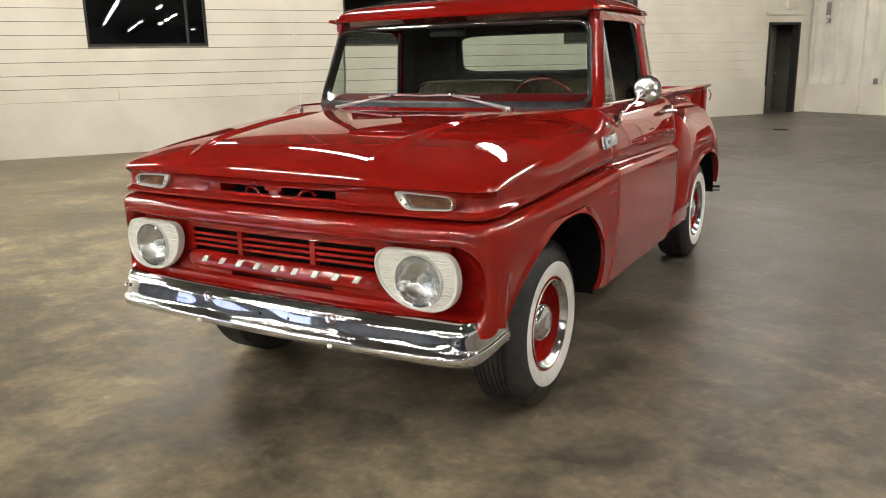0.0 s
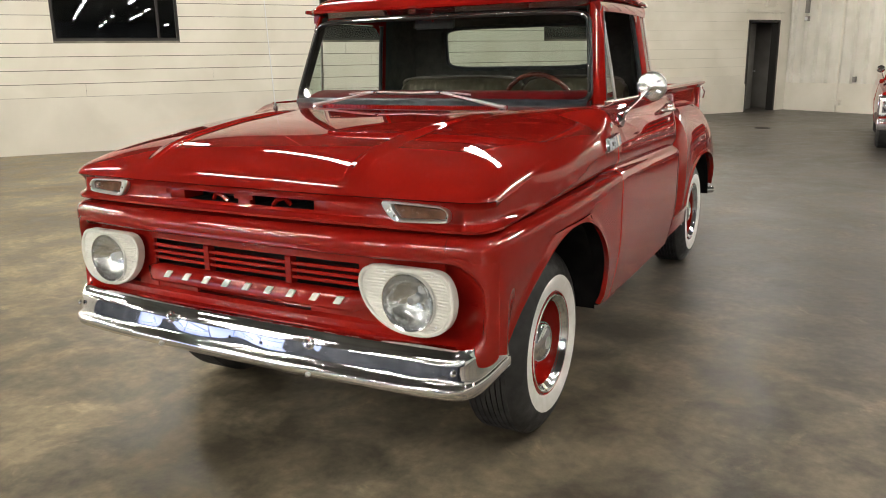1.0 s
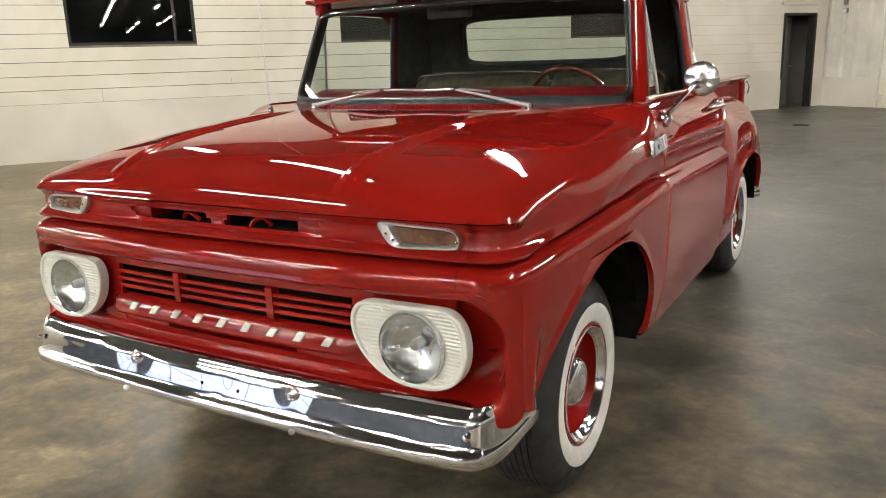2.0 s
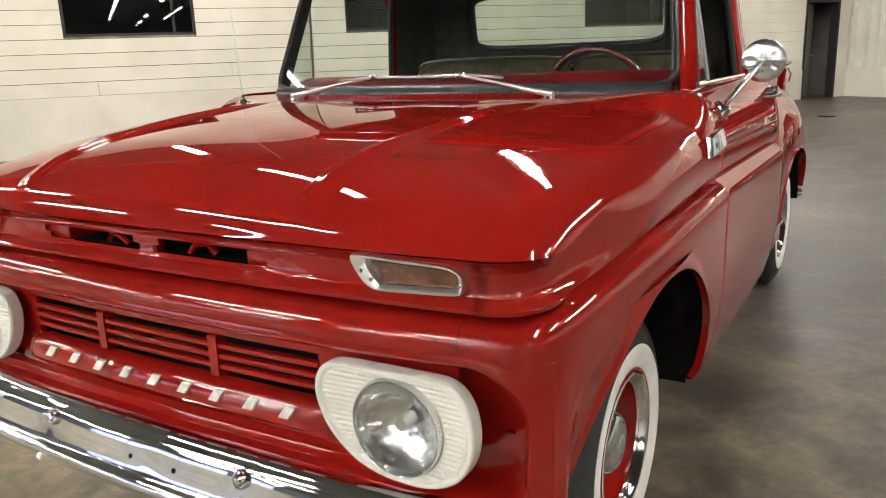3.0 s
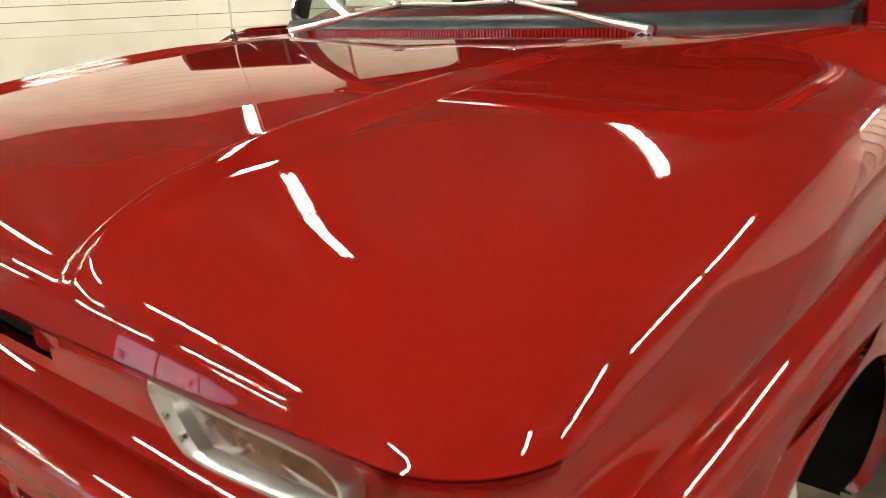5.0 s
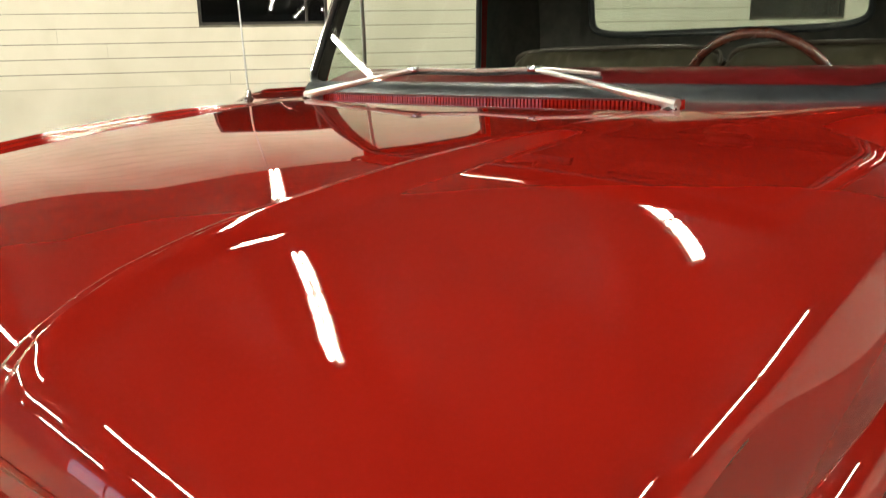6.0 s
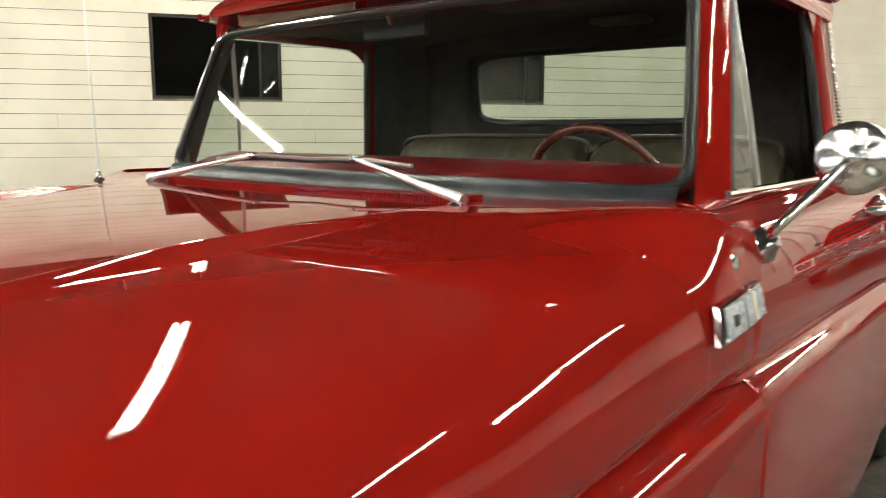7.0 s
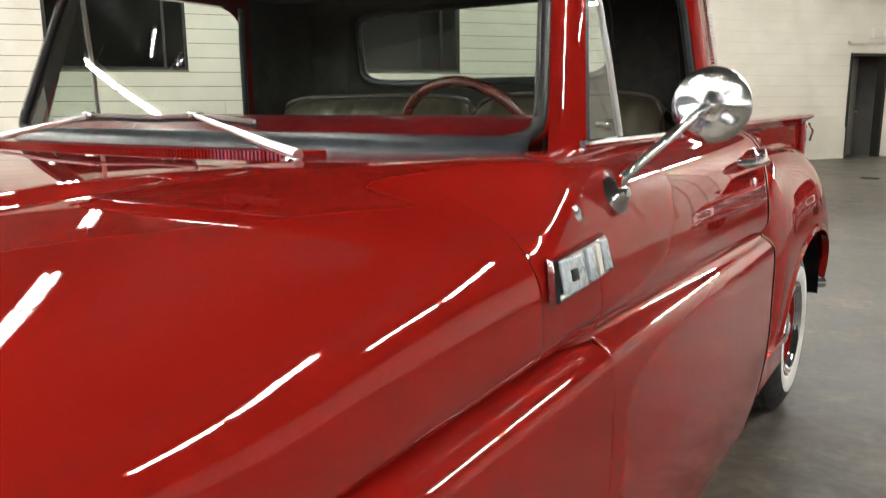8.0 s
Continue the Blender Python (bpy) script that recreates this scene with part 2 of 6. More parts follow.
# two old oil spots
_spots = []
for _at, _size in (((1.53, 2.53, GROUND), 0.11), ((0.18, 14.5, GROUND), 0.22)):
    _v = _m.node_tree.nodes.new("ShaderNodeVectorMath")
    _v.operation = "DISTANCE"
    _v.inputs[1].default_value = _at
    wire(_m, _c, "Object", _v, 0)
    _k = _m.node_tree.nodes.new("ShaderNodeMath")
    _k.operation, _k.inputs[1].default_value = "MULTIPLY_ADD", 0.16
    wire(_m, _n4, "Fac", _k, 0)
    _m.node_tree.links.new(_v.outputs["Value"], _k.inputs[2])
    _o = ramp(_m, [(_size * 0.75, (0.50, 0.48, 0.47)), (_size * 1.9, (1.0, 1.0, 1.0))])
    _m.node_tree.links.new(_k.outputs[0], _o.inputs["Fac"])
    _spots.append(_o)
for _ramp in (_r2, _r4, _r5, *_spots):
    _x = _m.node_tree.nodes.new("ShaderNodeMix")
    _x.data_type, _x.blend_type = "RGBA", "MULTIPLY"
    _x.inputs[0].default_value = 1.0
    _m.node_tree.links.new(_prev.outputs[2], _x.inputs[6])
    _m.node_tree.links.new(_ramp.outputs[0], _x.inputs[7])
    _prev = _x
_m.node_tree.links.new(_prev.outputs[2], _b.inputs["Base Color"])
_r3 = ramp(_m, [(0.36, (0.34, 0.34, 0.34)), (0.64, (0.52, 0.52, 0.52))])
wire(_m, _n2, "Fac", _r3, "Fac")
wire(_m, _r3, "Color", _b, "Roughness")
_p = node(_m, "ShaderNodeBump", Strength=0.12, Distance=0.003)
wire(_m, _n3, "Fac", _p, "Height")
_q = node(_m, "ShaderNodeBump", Strength=0.11, Distance=0.006)
wire(_m, _n4, "Fac", _q, "Height")
wire(_m, _p, "Normal", _q, "Normal")
wire(_m, _q, "Normal", _b, "Normal")


def glow(name, color, strength):
    m = bpy.data.materials.new(name)
    m.use_nodes = True
    b = m.node_tree.nodes["Principled BSDF"]
    b.inputs["Base Color"].default_value = (0.9, 0.9, 0.9, 1)
    b.inputs["Emission Color"].default_value = (*color, 1)
    b.inputs["Emission Strength"].default_value = strength
    return m


TUBE = glow("fluorescent_tube", (1.0, 0.94, 0.84), TUBE_POWER)
EVENING = glow("evening_sky", (0.50, 0.62, 1.0), 1.3)


# ---------------------------------------------------------------- mesh helpers
def link_bm(name, bm, material, smooth=True):
    me = bpy.data.meshes.new(name)
    bmesh.ops.recalc_face_normals(bm, faces=bm.faces)
    bm.to_mesh(me)
    bm.free()
    me.materials.append(material)
    if smooth:
        me.polygons.foreach_set("use_smooth", [True] * len(me.polygons))
        me.set_sharp_from_angle(angle=radians(38))
    return new(name, me)


def part(name, bm, material, parent, label="", smooth=True):
    ob = link_bm(name, bm, material, smooth)
    ob.parent = parent
    if label:
        tagged(ob, label)
    return ob


def thing(name, label, category, group="", place=(0, 0, 0), turn=0.0, kind=""):
    ob = new(name)
    ob.empty_display_size = 0.1
    ob.matrix_world = pose(*place, 0, 0, turn)
    return tagged(ob, label, category, group, kind)


def add_grid(bm, rows, close=False, skip=None, cap=False):
    """Quads between rows of points; close joins each row's ends."""
    vs = [[bm.verts.new(p) for p in row] for row in rows]
    for i in range(len(vs) - 1):
        n = len(vs[i])
        for j in range(n if close else n - 1):
            if skip and skip(i, j):
                continue
            k = (j + 1) % n
            bm.faces.new((vs[i][j], vs[i][k], vs[i + 1][k], vs[i + 1][j]))
    if cap:
        bm.faces.new(vs[0])
        bm.faces.new(vs[-1])
    return vs


def grid(rows, close=False, skip=None, cap=False):
    bm = bmesh.new()
    add_grid(bm, rows, close, skip, cap)
    return bm


def add_box(bm, lo, hi, m=None, bevel=0.0):
    lo, hi = Vector(lo), Vector(hi)
    made = bmesh.ops.create_cube(bm, size=1.0)["verts"]
    for v in made:
        v.co = Vector(((lo[i] + hi[i]) / 2 + v.co[i] * (hi[i] - lo[i]) for i in range(3)))
    if bevel:
        edges = {e for v in made for e in v.link_edges}
        res = bmesh.ops.bevel(bm, geom=list(edges), offset=bevel, segments=2, affect="EDGES", profile=0.5)
        made = list({v for f in res["faces"] for v in f.verts} | {v for v in made if v.is_valid})
    if m is not None:
        for v in made:
            v.co = m @ v.co
    return made


def box(lo, hi, m=None, bevel=0.0):
    bm = bmesh.new()
    add_box(bm, lo, hi, m, bevel)
    return bm


def ring(c, r, axis, n=24, start=0.0):
    """A circle of points round c in the plane across axis."""
    a = Vector(axis).normalized()
    b = a.orthogonal().normalized() if abs(a.z) > 0.9 else Vector((0, 0, 1)).cross(a).normalized()
    d = a.cross(b)
    return [Vector(c) + r * (math.cos(start + i / n * math.tau) * b + math.sin(start + i / n * math.tau) * d) for i in range(n)]


def add_lathe(bm, c, axis, prof, n=32, cap=False):
    """Turns (radius, distance along axis) pairs round the axis."""
    a = Vector(axis).normalized()
    return add_grid(bm, [ring(Vector(c) + a * h, max(r, 1e-4), a, n) for r, h in prof], True, None, cap)


def lathe(c, axis, prof, n=32, cap=False):
    bm = bmesh.new()
    add_lathe(bm, c, axis, prof, n, cap)
    return bm


def add_tube(bm, pts, r, n=10, close=False, cap=True):
    """A round bar along points; r is one radius or one for each point."""
    pts = [Vector(p) for p in pts]
    rows, up = [], None
    for i, p in enumerate(pts):
        if close:
            d = pts[(i + 1) % len(pts)] - pts[i - 1]
        else:
            d = pts[min(i + 1, len(pts) - 1)] - pts[max(i - 1, 0)]
        d.normalize()
        if up is None:
            up = d.orthogonal().normalized()
        up = (up - d * up.dot(d)).normalized()
        s = d.cross(up)
        q = r[i] if isinstance(r, (list, tuple)) else r
        rows.append([p + q * (math.cos(k / n * math.tau) * up + math.sin(k / n * math.tau) * s) for k in range(n)])
    if close:
        # match the seam's turn by closing with the first row
        vs = add_grid(bm, rows, True)
        a, b = vs[-1], vs[0]
        shift = min(range(n), key=lambda h: (a[0].co - b[h].co).length)
        for k in range(n):
            bm.faces.new((a[k], a[(k + 1) % n], b[(k + 1 + shift) % n], b[(k + shift) % n]))
    else:
        add_grid(bm, rows, True, None, cap)


def tube(pts, r, n=10, close=False, cap=True):
    bm = bmesh.new()
    add_tube(bm, pts, r, n, close, cap)
    return bm


def spline(keys, n, closed=False):
    """n points on a smooth curve through the keys."""
    keys = [Vector(k) for k in keys]
    out, m = [], len(keys)
    segs = m if closed else m - 1
    count = n if closed else n - 1
    for i in range(n):
        f = i / count * segs
        k = min(int(f), segs - 1)
        t = f - k
        if closed:
            p0, p1, p2, p3 = (keys[(k + j) % m] for j in (-1, 0, 1, 2))
        else:
            p1, p2 = keys[k], keys[k + 1]
            p0 = keys[k - 1] if k else p1 * 2 - p2
            p3 = keys[k + 2] if k + 2 < m else p2 * 2 - p1
        out.append(0.5 * ((2 * p1) + (p2 - p0) * t + (2 * p0 - 5 * p1 + 4 * p2 - p3) * t * t + (3 * p1 - p0 - 3 * p2 + p3) * t ** 3))
    return out


def lerp(a, b, t):
    return a + (b - a) * t


def smooth(t):
    t = min(max(t, 0.0), 1.0)
    return t * t * (3 - 2 * t)


def curve1(keys, x):
    """A smooth reading of (x, value) pairs that never overshoots them."""
    if x <= keys[0][0]:
        return keys[0][1]
    if x >= keys[-1][0]:
        return keys[-1][1]
    n = len(keys)
    d = [(keys[i + 1][1] - keys[i][1]) / (keys[i + 1][0] - keys[i][0]) for i in range(n - 1)]

    def tangent(i):
        if i == 0:
            return d[0]
        if i == n - 1:
            return d[-1]
        if d[i - 1] * d[i] <= 0:
            return 0.0
        return 2 * d[i - 1] * d[i] / (d[i - 1] + d[i])

    for i in range(n - 1):
        (a, va), (e, ve) = keys[i], keys[i + 1]
        if x <= e:
            w = e - a
            q = (x - a) / w
            return ((2 * q ** 3 - 3 * q * q + 1) * va + (q ** 3 - 2 * q * q + q) * w * tangent(i)
                    + (3 * q * q - 2 * q ** 3) * ve + (q ** 3 - q * q) * w * tangent(i + 1))


def mirrored(bm, s):
    """The mesh itself for s = 1, its mirror across the truck's middle for s = -1."""
    if s < 0:
        for v in bm.verts:
            v.co.x = -v.co.x
    return bm


# ---------------------------------------------------------------- the hall
def build_hall():
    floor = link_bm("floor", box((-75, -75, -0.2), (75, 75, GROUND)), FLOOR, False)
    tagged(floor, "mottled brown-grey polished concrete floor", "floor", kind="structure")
    turn = pose(0, 0, 0, 0, 0, ROOM_TURN)
    span = (-24.0, FAR)
    depth = 62.0

    def hall_box(u0, u1, n0, n1, z0, z1):
        # local x runs along U, local y against N
        m = Matrix.Translation(N * WALL) @ turn
        z0 = GROUND if z0 == 0 else z0
        return box((u0, -n1, z0), (u1, -n0, z1), m)

    ceiling = link_bm("ceiling", hall_box(span[0] - 0.3, span[1] + 0.3, -0.3, depth + 0.3, CEIL, CEIL + 0.2), CEILING, False)
    tagged(ceiling, "dark painted flat ceiling of the hall", "ceiling", kind="structure")
    # long wall: plain base, boards above, three window openings and a doorway
    wins = [(-0.97, 1.07), (3.70, 5.76), (8.88, 10.94)]
    sill, head = 1.86, 3.18
    door = (15.2, 16.36)
    door_h = 2.33
    wall = thing("wall_west", "cream painted block wall with horizontal joints", "wall", kind="structure")

    def wall_piece(name, u0, u1, z0, z1, n0, n1, material, smooth_it=False):
        return part(name, hall_box(u0, u1, n0, n1, z0, z1), material, wall, "", smooth_it)

    # core behind the face, open at windows and door
    core = -0.2
    wall_piece("base", span[0], door[0], 0, 0.93, core, 0.004, PLASTER)
    wall_piece("base", 12.6, door[0], 0.0, 0.70, 0.004, 0.035, PLASTER)
    wall_piece("core", span[0], wins[0][0], 0.93, CEIL, core, -0.012, JOINT)
    for (a, b), nxt in zip(wins, [wins[1][0], wins[2][0], door[0]]):
        wall_piece("core", a, b, 0.93, sill, core, -0.012, JOINT)
        wall_piece("core", a, b, head, CEIL, core, -0.012, JOINT)
        wall_piece("core", b, nxt, 0.93, CEIL, core, -0.012, JOINT)
    wall_piece("core", door[0], door[1], door_h, CEIL, core, -0.012, JOINT)
    wall_piece("core", door[1], span[1], 0, CEIL, core, 0.0, PLASTER)
    rng = random.Random(4)
    z = 0.93
    while z < CEIL - 0.05:
        z1 = min(z + 0.2245, CEIL)
        stops = []
        if z1 <= sill + 0.02 or z >= head - 0.02:
            stops = [(span[0], 10.94), (10.94, door[0] if z < door_h - 0.1 else door[1])]
        else:
            edges = [span[0]] + [w for pair in wins for w in pair] + [door[0] if z < door_h - 0.1 else door[1]]
            stops = list(zip(edges[::2], edges[1::2]))
        for a, b in stops:
            gap = 0.0054 if a < 10.9 else 0.0016
            lo, hi = z + gap, z1 - gap
            j = rng.uniform(-0.001, 0.0015)
            u = a
            while u < b - 0.01:
                u1 = b if b - u < 9.0 else min(b, u + rng.uniform(5.5, 7.5))
                wall_piece("board", u + (0.0025 if u > a else 0), u1 - (0.0025 if u1 < b else 0), lo, hi, -0.012, 0.004 + j, SIDING)
                u = u1
        z = z1
    # windows
    for i, (a, b) in enumerate(wins):
        w = thing(f"window_{i + 1}", "fixed window with dark metal frame, dark room behind", "window", "windows of the long wall", kind="structure")
        t = 0.045
        for lo_u, hi_u, lo_z, hi_z in ((a, b, sill, sill + t), (a, b, head - t, head), (a, a + t, sill + t, head - t), (b - t, b, sill + t, head - t),
                                       (b - 0.36, b - 0.32, sill + t, head - t)):
            part("window_frame", hall_box(lo_u, hi_u, -0.11, -0.02 if lo_u != b - 0.36 else -0.04, lo_z, hi_z), DARKFRAME, w, "", False)
        for p, q in ((a + t, b - 0.36), (b - 0.32, b - t)):
            pane = part("pane", hall_box(p, q, -0.07, -0.064, sill + t, head - t), PANE, w, "", False)
            pane.visible_shadow = False
    # unlit room behind the windows; its darkness is put into near-black walls
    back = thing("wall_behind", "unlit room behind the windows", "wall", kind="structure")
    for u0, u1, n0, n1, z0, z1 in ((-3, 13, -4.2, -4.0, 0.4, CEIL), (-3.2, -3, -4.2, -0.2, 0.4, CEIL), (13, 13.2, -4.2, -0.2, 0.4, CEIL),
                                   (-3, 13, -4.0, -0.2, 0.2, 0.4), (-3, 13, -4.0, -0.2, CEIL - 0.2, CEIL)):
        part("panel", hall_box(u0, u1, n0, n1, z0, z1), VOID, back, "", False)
    # doorway with its leaf
    d = thing("door_1", "grey steel door standing ajar in a dark frame", "door", kind="structure")
    for lo_u, hi_u, lo_z, hi_z in ((door[0], door[0] + 0.07, 0, door_h), (door[1] - 0.07, door[1], 0, door_h), (door[0], door[1], door_h - 0.06, door_h)):
        part("door_frame", hall_box(lo_u, hi_u, -0.2, 0.012, lo_z, hi_z), DARKFRAME, d, "", False)
    leaf_m = Matrix.Translation(room(door[0] + 0.08, -0.22)) @ pose(0, 0, 0, 0, 0, ROOM_TURN + 24)
    leaf = part("door_leaf", box((0, 0.0, 0.01), (1.0, 0.045, door_h - 0.07), leaf_m, 0.004), DOORGREY, d)
    part("door_handle", lathe(leaf_m @ Vector((0.93, -0.005, 1.02)), leaf_m.to_3x3() @ Vector((0, -1, 0)), [(0.012, 0), (0.012, 0.04), (0.028, 0.045), (0.026, 0.07), (0.0, 0.072)], 16), STEEL, leaf)
    passage = thing("wall_passage", "dim passage behind the door", "wall", kind="structure")
    for u0, u1, n0, n1 in ((door[0] - 0.6, door[1] + 0.6, -2.4, -2.3), (door[0] - 0.7, door[0] - 0.6, -2.4, -0.2), (door[1] + 0.6, door[1] + 0.7, -2.4, -0.2)):
        part("panel", hall_box(u0, u1, n0, n1, 0, 2.8), DOORGREY, passage, "", False)
    part("panel", hall_box(door[0] - 0.7, door[1] + 0.7, -2.4, -0.2, 2.8, 2.9), VOID, passage, "", False)
    # ledge and box over the doorway
    ledge = thing("door_hood", "cream painted ledge above the doorway", "ledge")
    part("ledge", hall_box(door[0] - 0.12, door[1] + 0.12, 0.004, 0.07, 2.52, 2.58), PLASTER, ledge, "", False)
    sign = thing("exit_sign", "small cream box on the wall above the door", "sign")
    part("body", hall_box(15.75, 16.05, 0.004, 0.09, 2.66, 2.86), PLASTER, sign, "", False)
    # far wall: plain base and upright ribs above
    far = thing("wall_north", "white painted ribbed metal wall over a plain base", "wall", kind="structure")
    part("base", hall_box(FAR, FAR + 0.2, -0.2, depth, 0, 0.71), PLASTER, far, "", False)
    part("sheet", hall_box(FAR + 0.03, FAR + 0.2, -0.2, depth, 0.71, CEIL), RIBBED, far, "", False)
    k = 0
    while k < 26:
        n0 = 0.13 + 0.36 * k
        rows = []
        for zz in (0.712, CEIL):
            rows.append([room(FAR + off, n0 + dn, zz) for dn, off in ((-0.060, 0.03), (-0.030, -0.075), (0.022, -0.075), (0.044, 0.03))])
        part("rib", grid(rows), RIBBED, far, "", False)
        k += 1
    pipe = thing("conduit_pipe", "cream painted conduit pipe running up the ribbed wall", "pipe")
    part("pipe", tube([room(FAR - 0.045, 1.60, 0.0), room(FAR - 0.045, 1.60, CEIL)], 0.03, 12), PLASTER, pipe)
    part("box", hall_box(FAR - 0.10, FAR, 1.49, 1.72, 0.17, 0.30), PLASTER, pipe, "", False)
    part("bracket", hall_box(FAR - 0.08, FAR, 1.56, 1.64, 1.9, 1.95), PLASTER, pipe, "", False)
    small = thing("wall_socket", "small grey socket box on the ribbed wall", "socket")
    part("body", hall_box(FAR - 0.07, FAR - 0.01, 2.02, 2.10, 0.74, 0.88), DOORGREY, small, "", False)
    # a small junction box and tube high on the ribbed wall
    jb = thing("junction_box", "grey junction box on the ribbed wall", "box")
    part("body", hall_box(FAR - 0.09, FAR - 0.012, 0.50, 0.60, 2.28, 2.40), DOORGREY, jb, "", False)
    part("lid", hall_box(FAR - 0.10, FAR - 0.09, 0.51, 0.59, 2.29, 2.39), STEEL, jb, "", False)
    part("body", hall_box(FAR - 0.08, FAR - 0.012, 0.49, 0.58, 2.48, 2.80), DOORGREY, jb, "", False)
    # dark wall fan near the corner, under the ceiling
    fan = thing("wall_fan", "black wall-mounted fan near the ceiling", "fan")
    hub = room(FAR - 0.42, 0.55, 3.62)
    part("bracket", tube([room(FAR - 0.02, 0.55, 3.55), room(FAR - 0.2, 0.55, 3.55), hub], 0.03, 8), BLACK, fan)
    axis = (-U + N * 0.5).normalized()
    part("motor", lathe(hub, axis, [(0.0, -0.14), (0.09, -0.13), (0.10, 0.0), (0.03, 0.03), (0.0, 0.04)], 18), BLACK, fan)
    for r in (0.12, 0.20, 0.28, 0.33):
        part("guard_ring", tube(ring(hub + axis * (0.10 - r * 0.1), r, axis, 28), 0.006, 5, True), BLACK, fan)
    for i in range(4):
        a = i * math.tau / 4
        b = axis.orthogonal().normalized()
        c = axis.cross(b)
        d1 = math.cos(a) * b + math.sin(a) * c
        d2 = -math.sin(a) * b + math.cos(a) * c
        part("blade", grid([[hub + axis * 0.03 + d1 * rr + d2 * w + axis * (w * 0.4) for w in (-0.07, -0.03, 0.03, 0.07)] for rr in (0.05, 0.15, 0.28)]), BLACK, fan)
    # plain closing walls behind the camera, coloured dark as if unlit
    n0, n1, top = 5.0, 12.2, 3.4
    for name, args in (("wall_east", (span[0] - 0.2, FAR + 0.2, depth, depth + 0.2, 0, CEIL)), ("wall_south", (span[0] - 0.2, span[0], -0.2, n0, 0, CEIL)),
                       ("wall_south", (span[0] - 0.2, span[0], n1, depth, 0, CEIL)), ("wall_south", (span[0] - 0.2, span[0], n0, n1, top, CEIL))):
        w = link_bm(name, hall_box(*args), ENDWALL, False)
        tagged(w, "plain dark blue-grey wall closing the hall", "wall", kind="structure")


    # glazed gate in the wall behind, with bluish evening sky outside
    gate = thing("window_4", "wide glazed gate with slim dark bars, blue evening outside", "window", kind="structure")
    for k in range(5):
        n = lerp(n0 + 0.04, n1 - 0.04, k / 4)
        part("window_frame", hall_box(span[0] - 0.14, span[0] - 0.04, n - 0.04, n + 0.04, 0, top), DARKFRAME, gate, "", False)
    for z in (0.06, 1.2, 2.3, top - 0.04):
        part("window_frame", hall_box(span[0] - 0.13, span[0] - 0.05, n0, n1, z - 0.04, z + 0.04), DARKFRAME, gate, "", False)
    sky = link_bm("backdrop", hall_box(span[0] - 2.2, span[0] - 2.1, n0 - 3, n1 + 3, 0, CEIL), EVENING, False)
    tagged(sky, "plain pale blue evening sky outside the gate", "sky", kind="structure")


# ---------------------------------------------------------------- strip lights
def build_lights():
    made = None
    for u, n, turned in LIGHTS:
        place = Matrix.Translation(room(u, n, CEIL - LIGHT_DROP)) @ pose(0, 0, 0, 0, 0, ROOM_TURN + turned)
        if made is None:
            made = thing("strip_light", "lit twin-tube fluorescent strip under the dark ceiling", "ceiling light", "strip lights")
            part("housing", box((-1.32, -0.10, 0.03), (1.32, 0.10, 0.09), None, 0.008), WHITE, made)
            for k in (-1, 1):
                for s in (-0.05, 0.05):
                    part("tube", lathe((k * 0.665 - 0.60, s, 0.005), (1, 0, 0), [(0.0, 0), (0.018, 0.0), (0.018, 1.20), (0.0, 1.20)], 8), TUBE, made)
            for x in (-0.9, 0.9):
                part("hanger", tube([(x, 0, 0.09), (x, 0, LIGHT_DROP)], 0.006, 6), STEEL, made)
            made.matrix_world = place
        else:
            copy_thing(made, place)


# ---------------------------------------------------------------- the pickup's surfaces
CORNER = 0.825        # half width at which the front turns into the sides


def front_y(x):
    """The upper body's front outline, seen from above."""
    x = abs(x)
    y = -0.748 + 0.018 * (x / 0.8) ** 2 + 0.008 * (x / 0.8) ** 4
    if x > CORNER:
        q = min((x - CORNER) / (0.92 - CORNER), 1.0)
        y += (0.92 - CORNER) * (1 - math.sqrt(max(0.0, 1 - q * q)))
    return y


def side_x(y):
    """The upper body's half width at the hood's edge."""
    return curve1([(-0.7, 0.92), (-0.58, 0.92), (-0.3, 0.930), (0.0, 0.934), (0.15, 0.9360), (0.305, 0.9380), (0.475, 0.957), (0.7, 0.957)], y)


def edge_z(y):
    """Height of the hood's lower edge."""
    return lerp(1.02, 1.085, smooth((y + 0.68) / 1.0)) - 0.010 * smooth((y - 0.30) / 0.175)


def swell(q, p=2.2):
    q = min(max(q, 0.0), 1.0)
    return 1 - (1 - q) ** p


HOOD_RISE = [(0.0, 0.0), (0.012, 0.032), (0.030, 0.058), (0.065, 0.084), (0.14, 0.119), (0.28, 0.151), (0.60, 0.184), (1.08, 0.203), (1.4, 0.212)]
DOOR_TOP = [(0.30, 1.217), (0.60, 1.219), (0.842, 1.226), (0.862, 1.225), (0.885, 1.221), (0.908, 1.205), (0.926, 1.182), (0.939, 1.150), (0.949, 1.112), (0.957, 1.075)]


def hood_z(x, y):
    """Height of the hood and cowl."""
    ax = abs(x)
    d = y - front_y(min(ax, 0.92))
    top = 1.02 + curve1(HOOD_RISE, max(d, 0.0))
    w = smooth((y + 0.66) / 1.2)
    q = min(ax / side_x(y), 1.0)
    e = edge_z(y)
    z = e + (top - e) * (1 - q ** lerp(2.35, 3.9, smooth((y + 0.52) / 1.06))) ** (1 / lerp(2.5, 2.75, w))
    z += crease_rise(ax, y)
    # towards the door the cowl takes on the door's section
    start = lerp(0.08, 0.285, smooth((ax - 0.55) / 0.33))
    g = smooth((y - start) / (0.475 - start))
    return lerp(z, curve1(DOOR_TOP, ax), g) if g > 0 else z


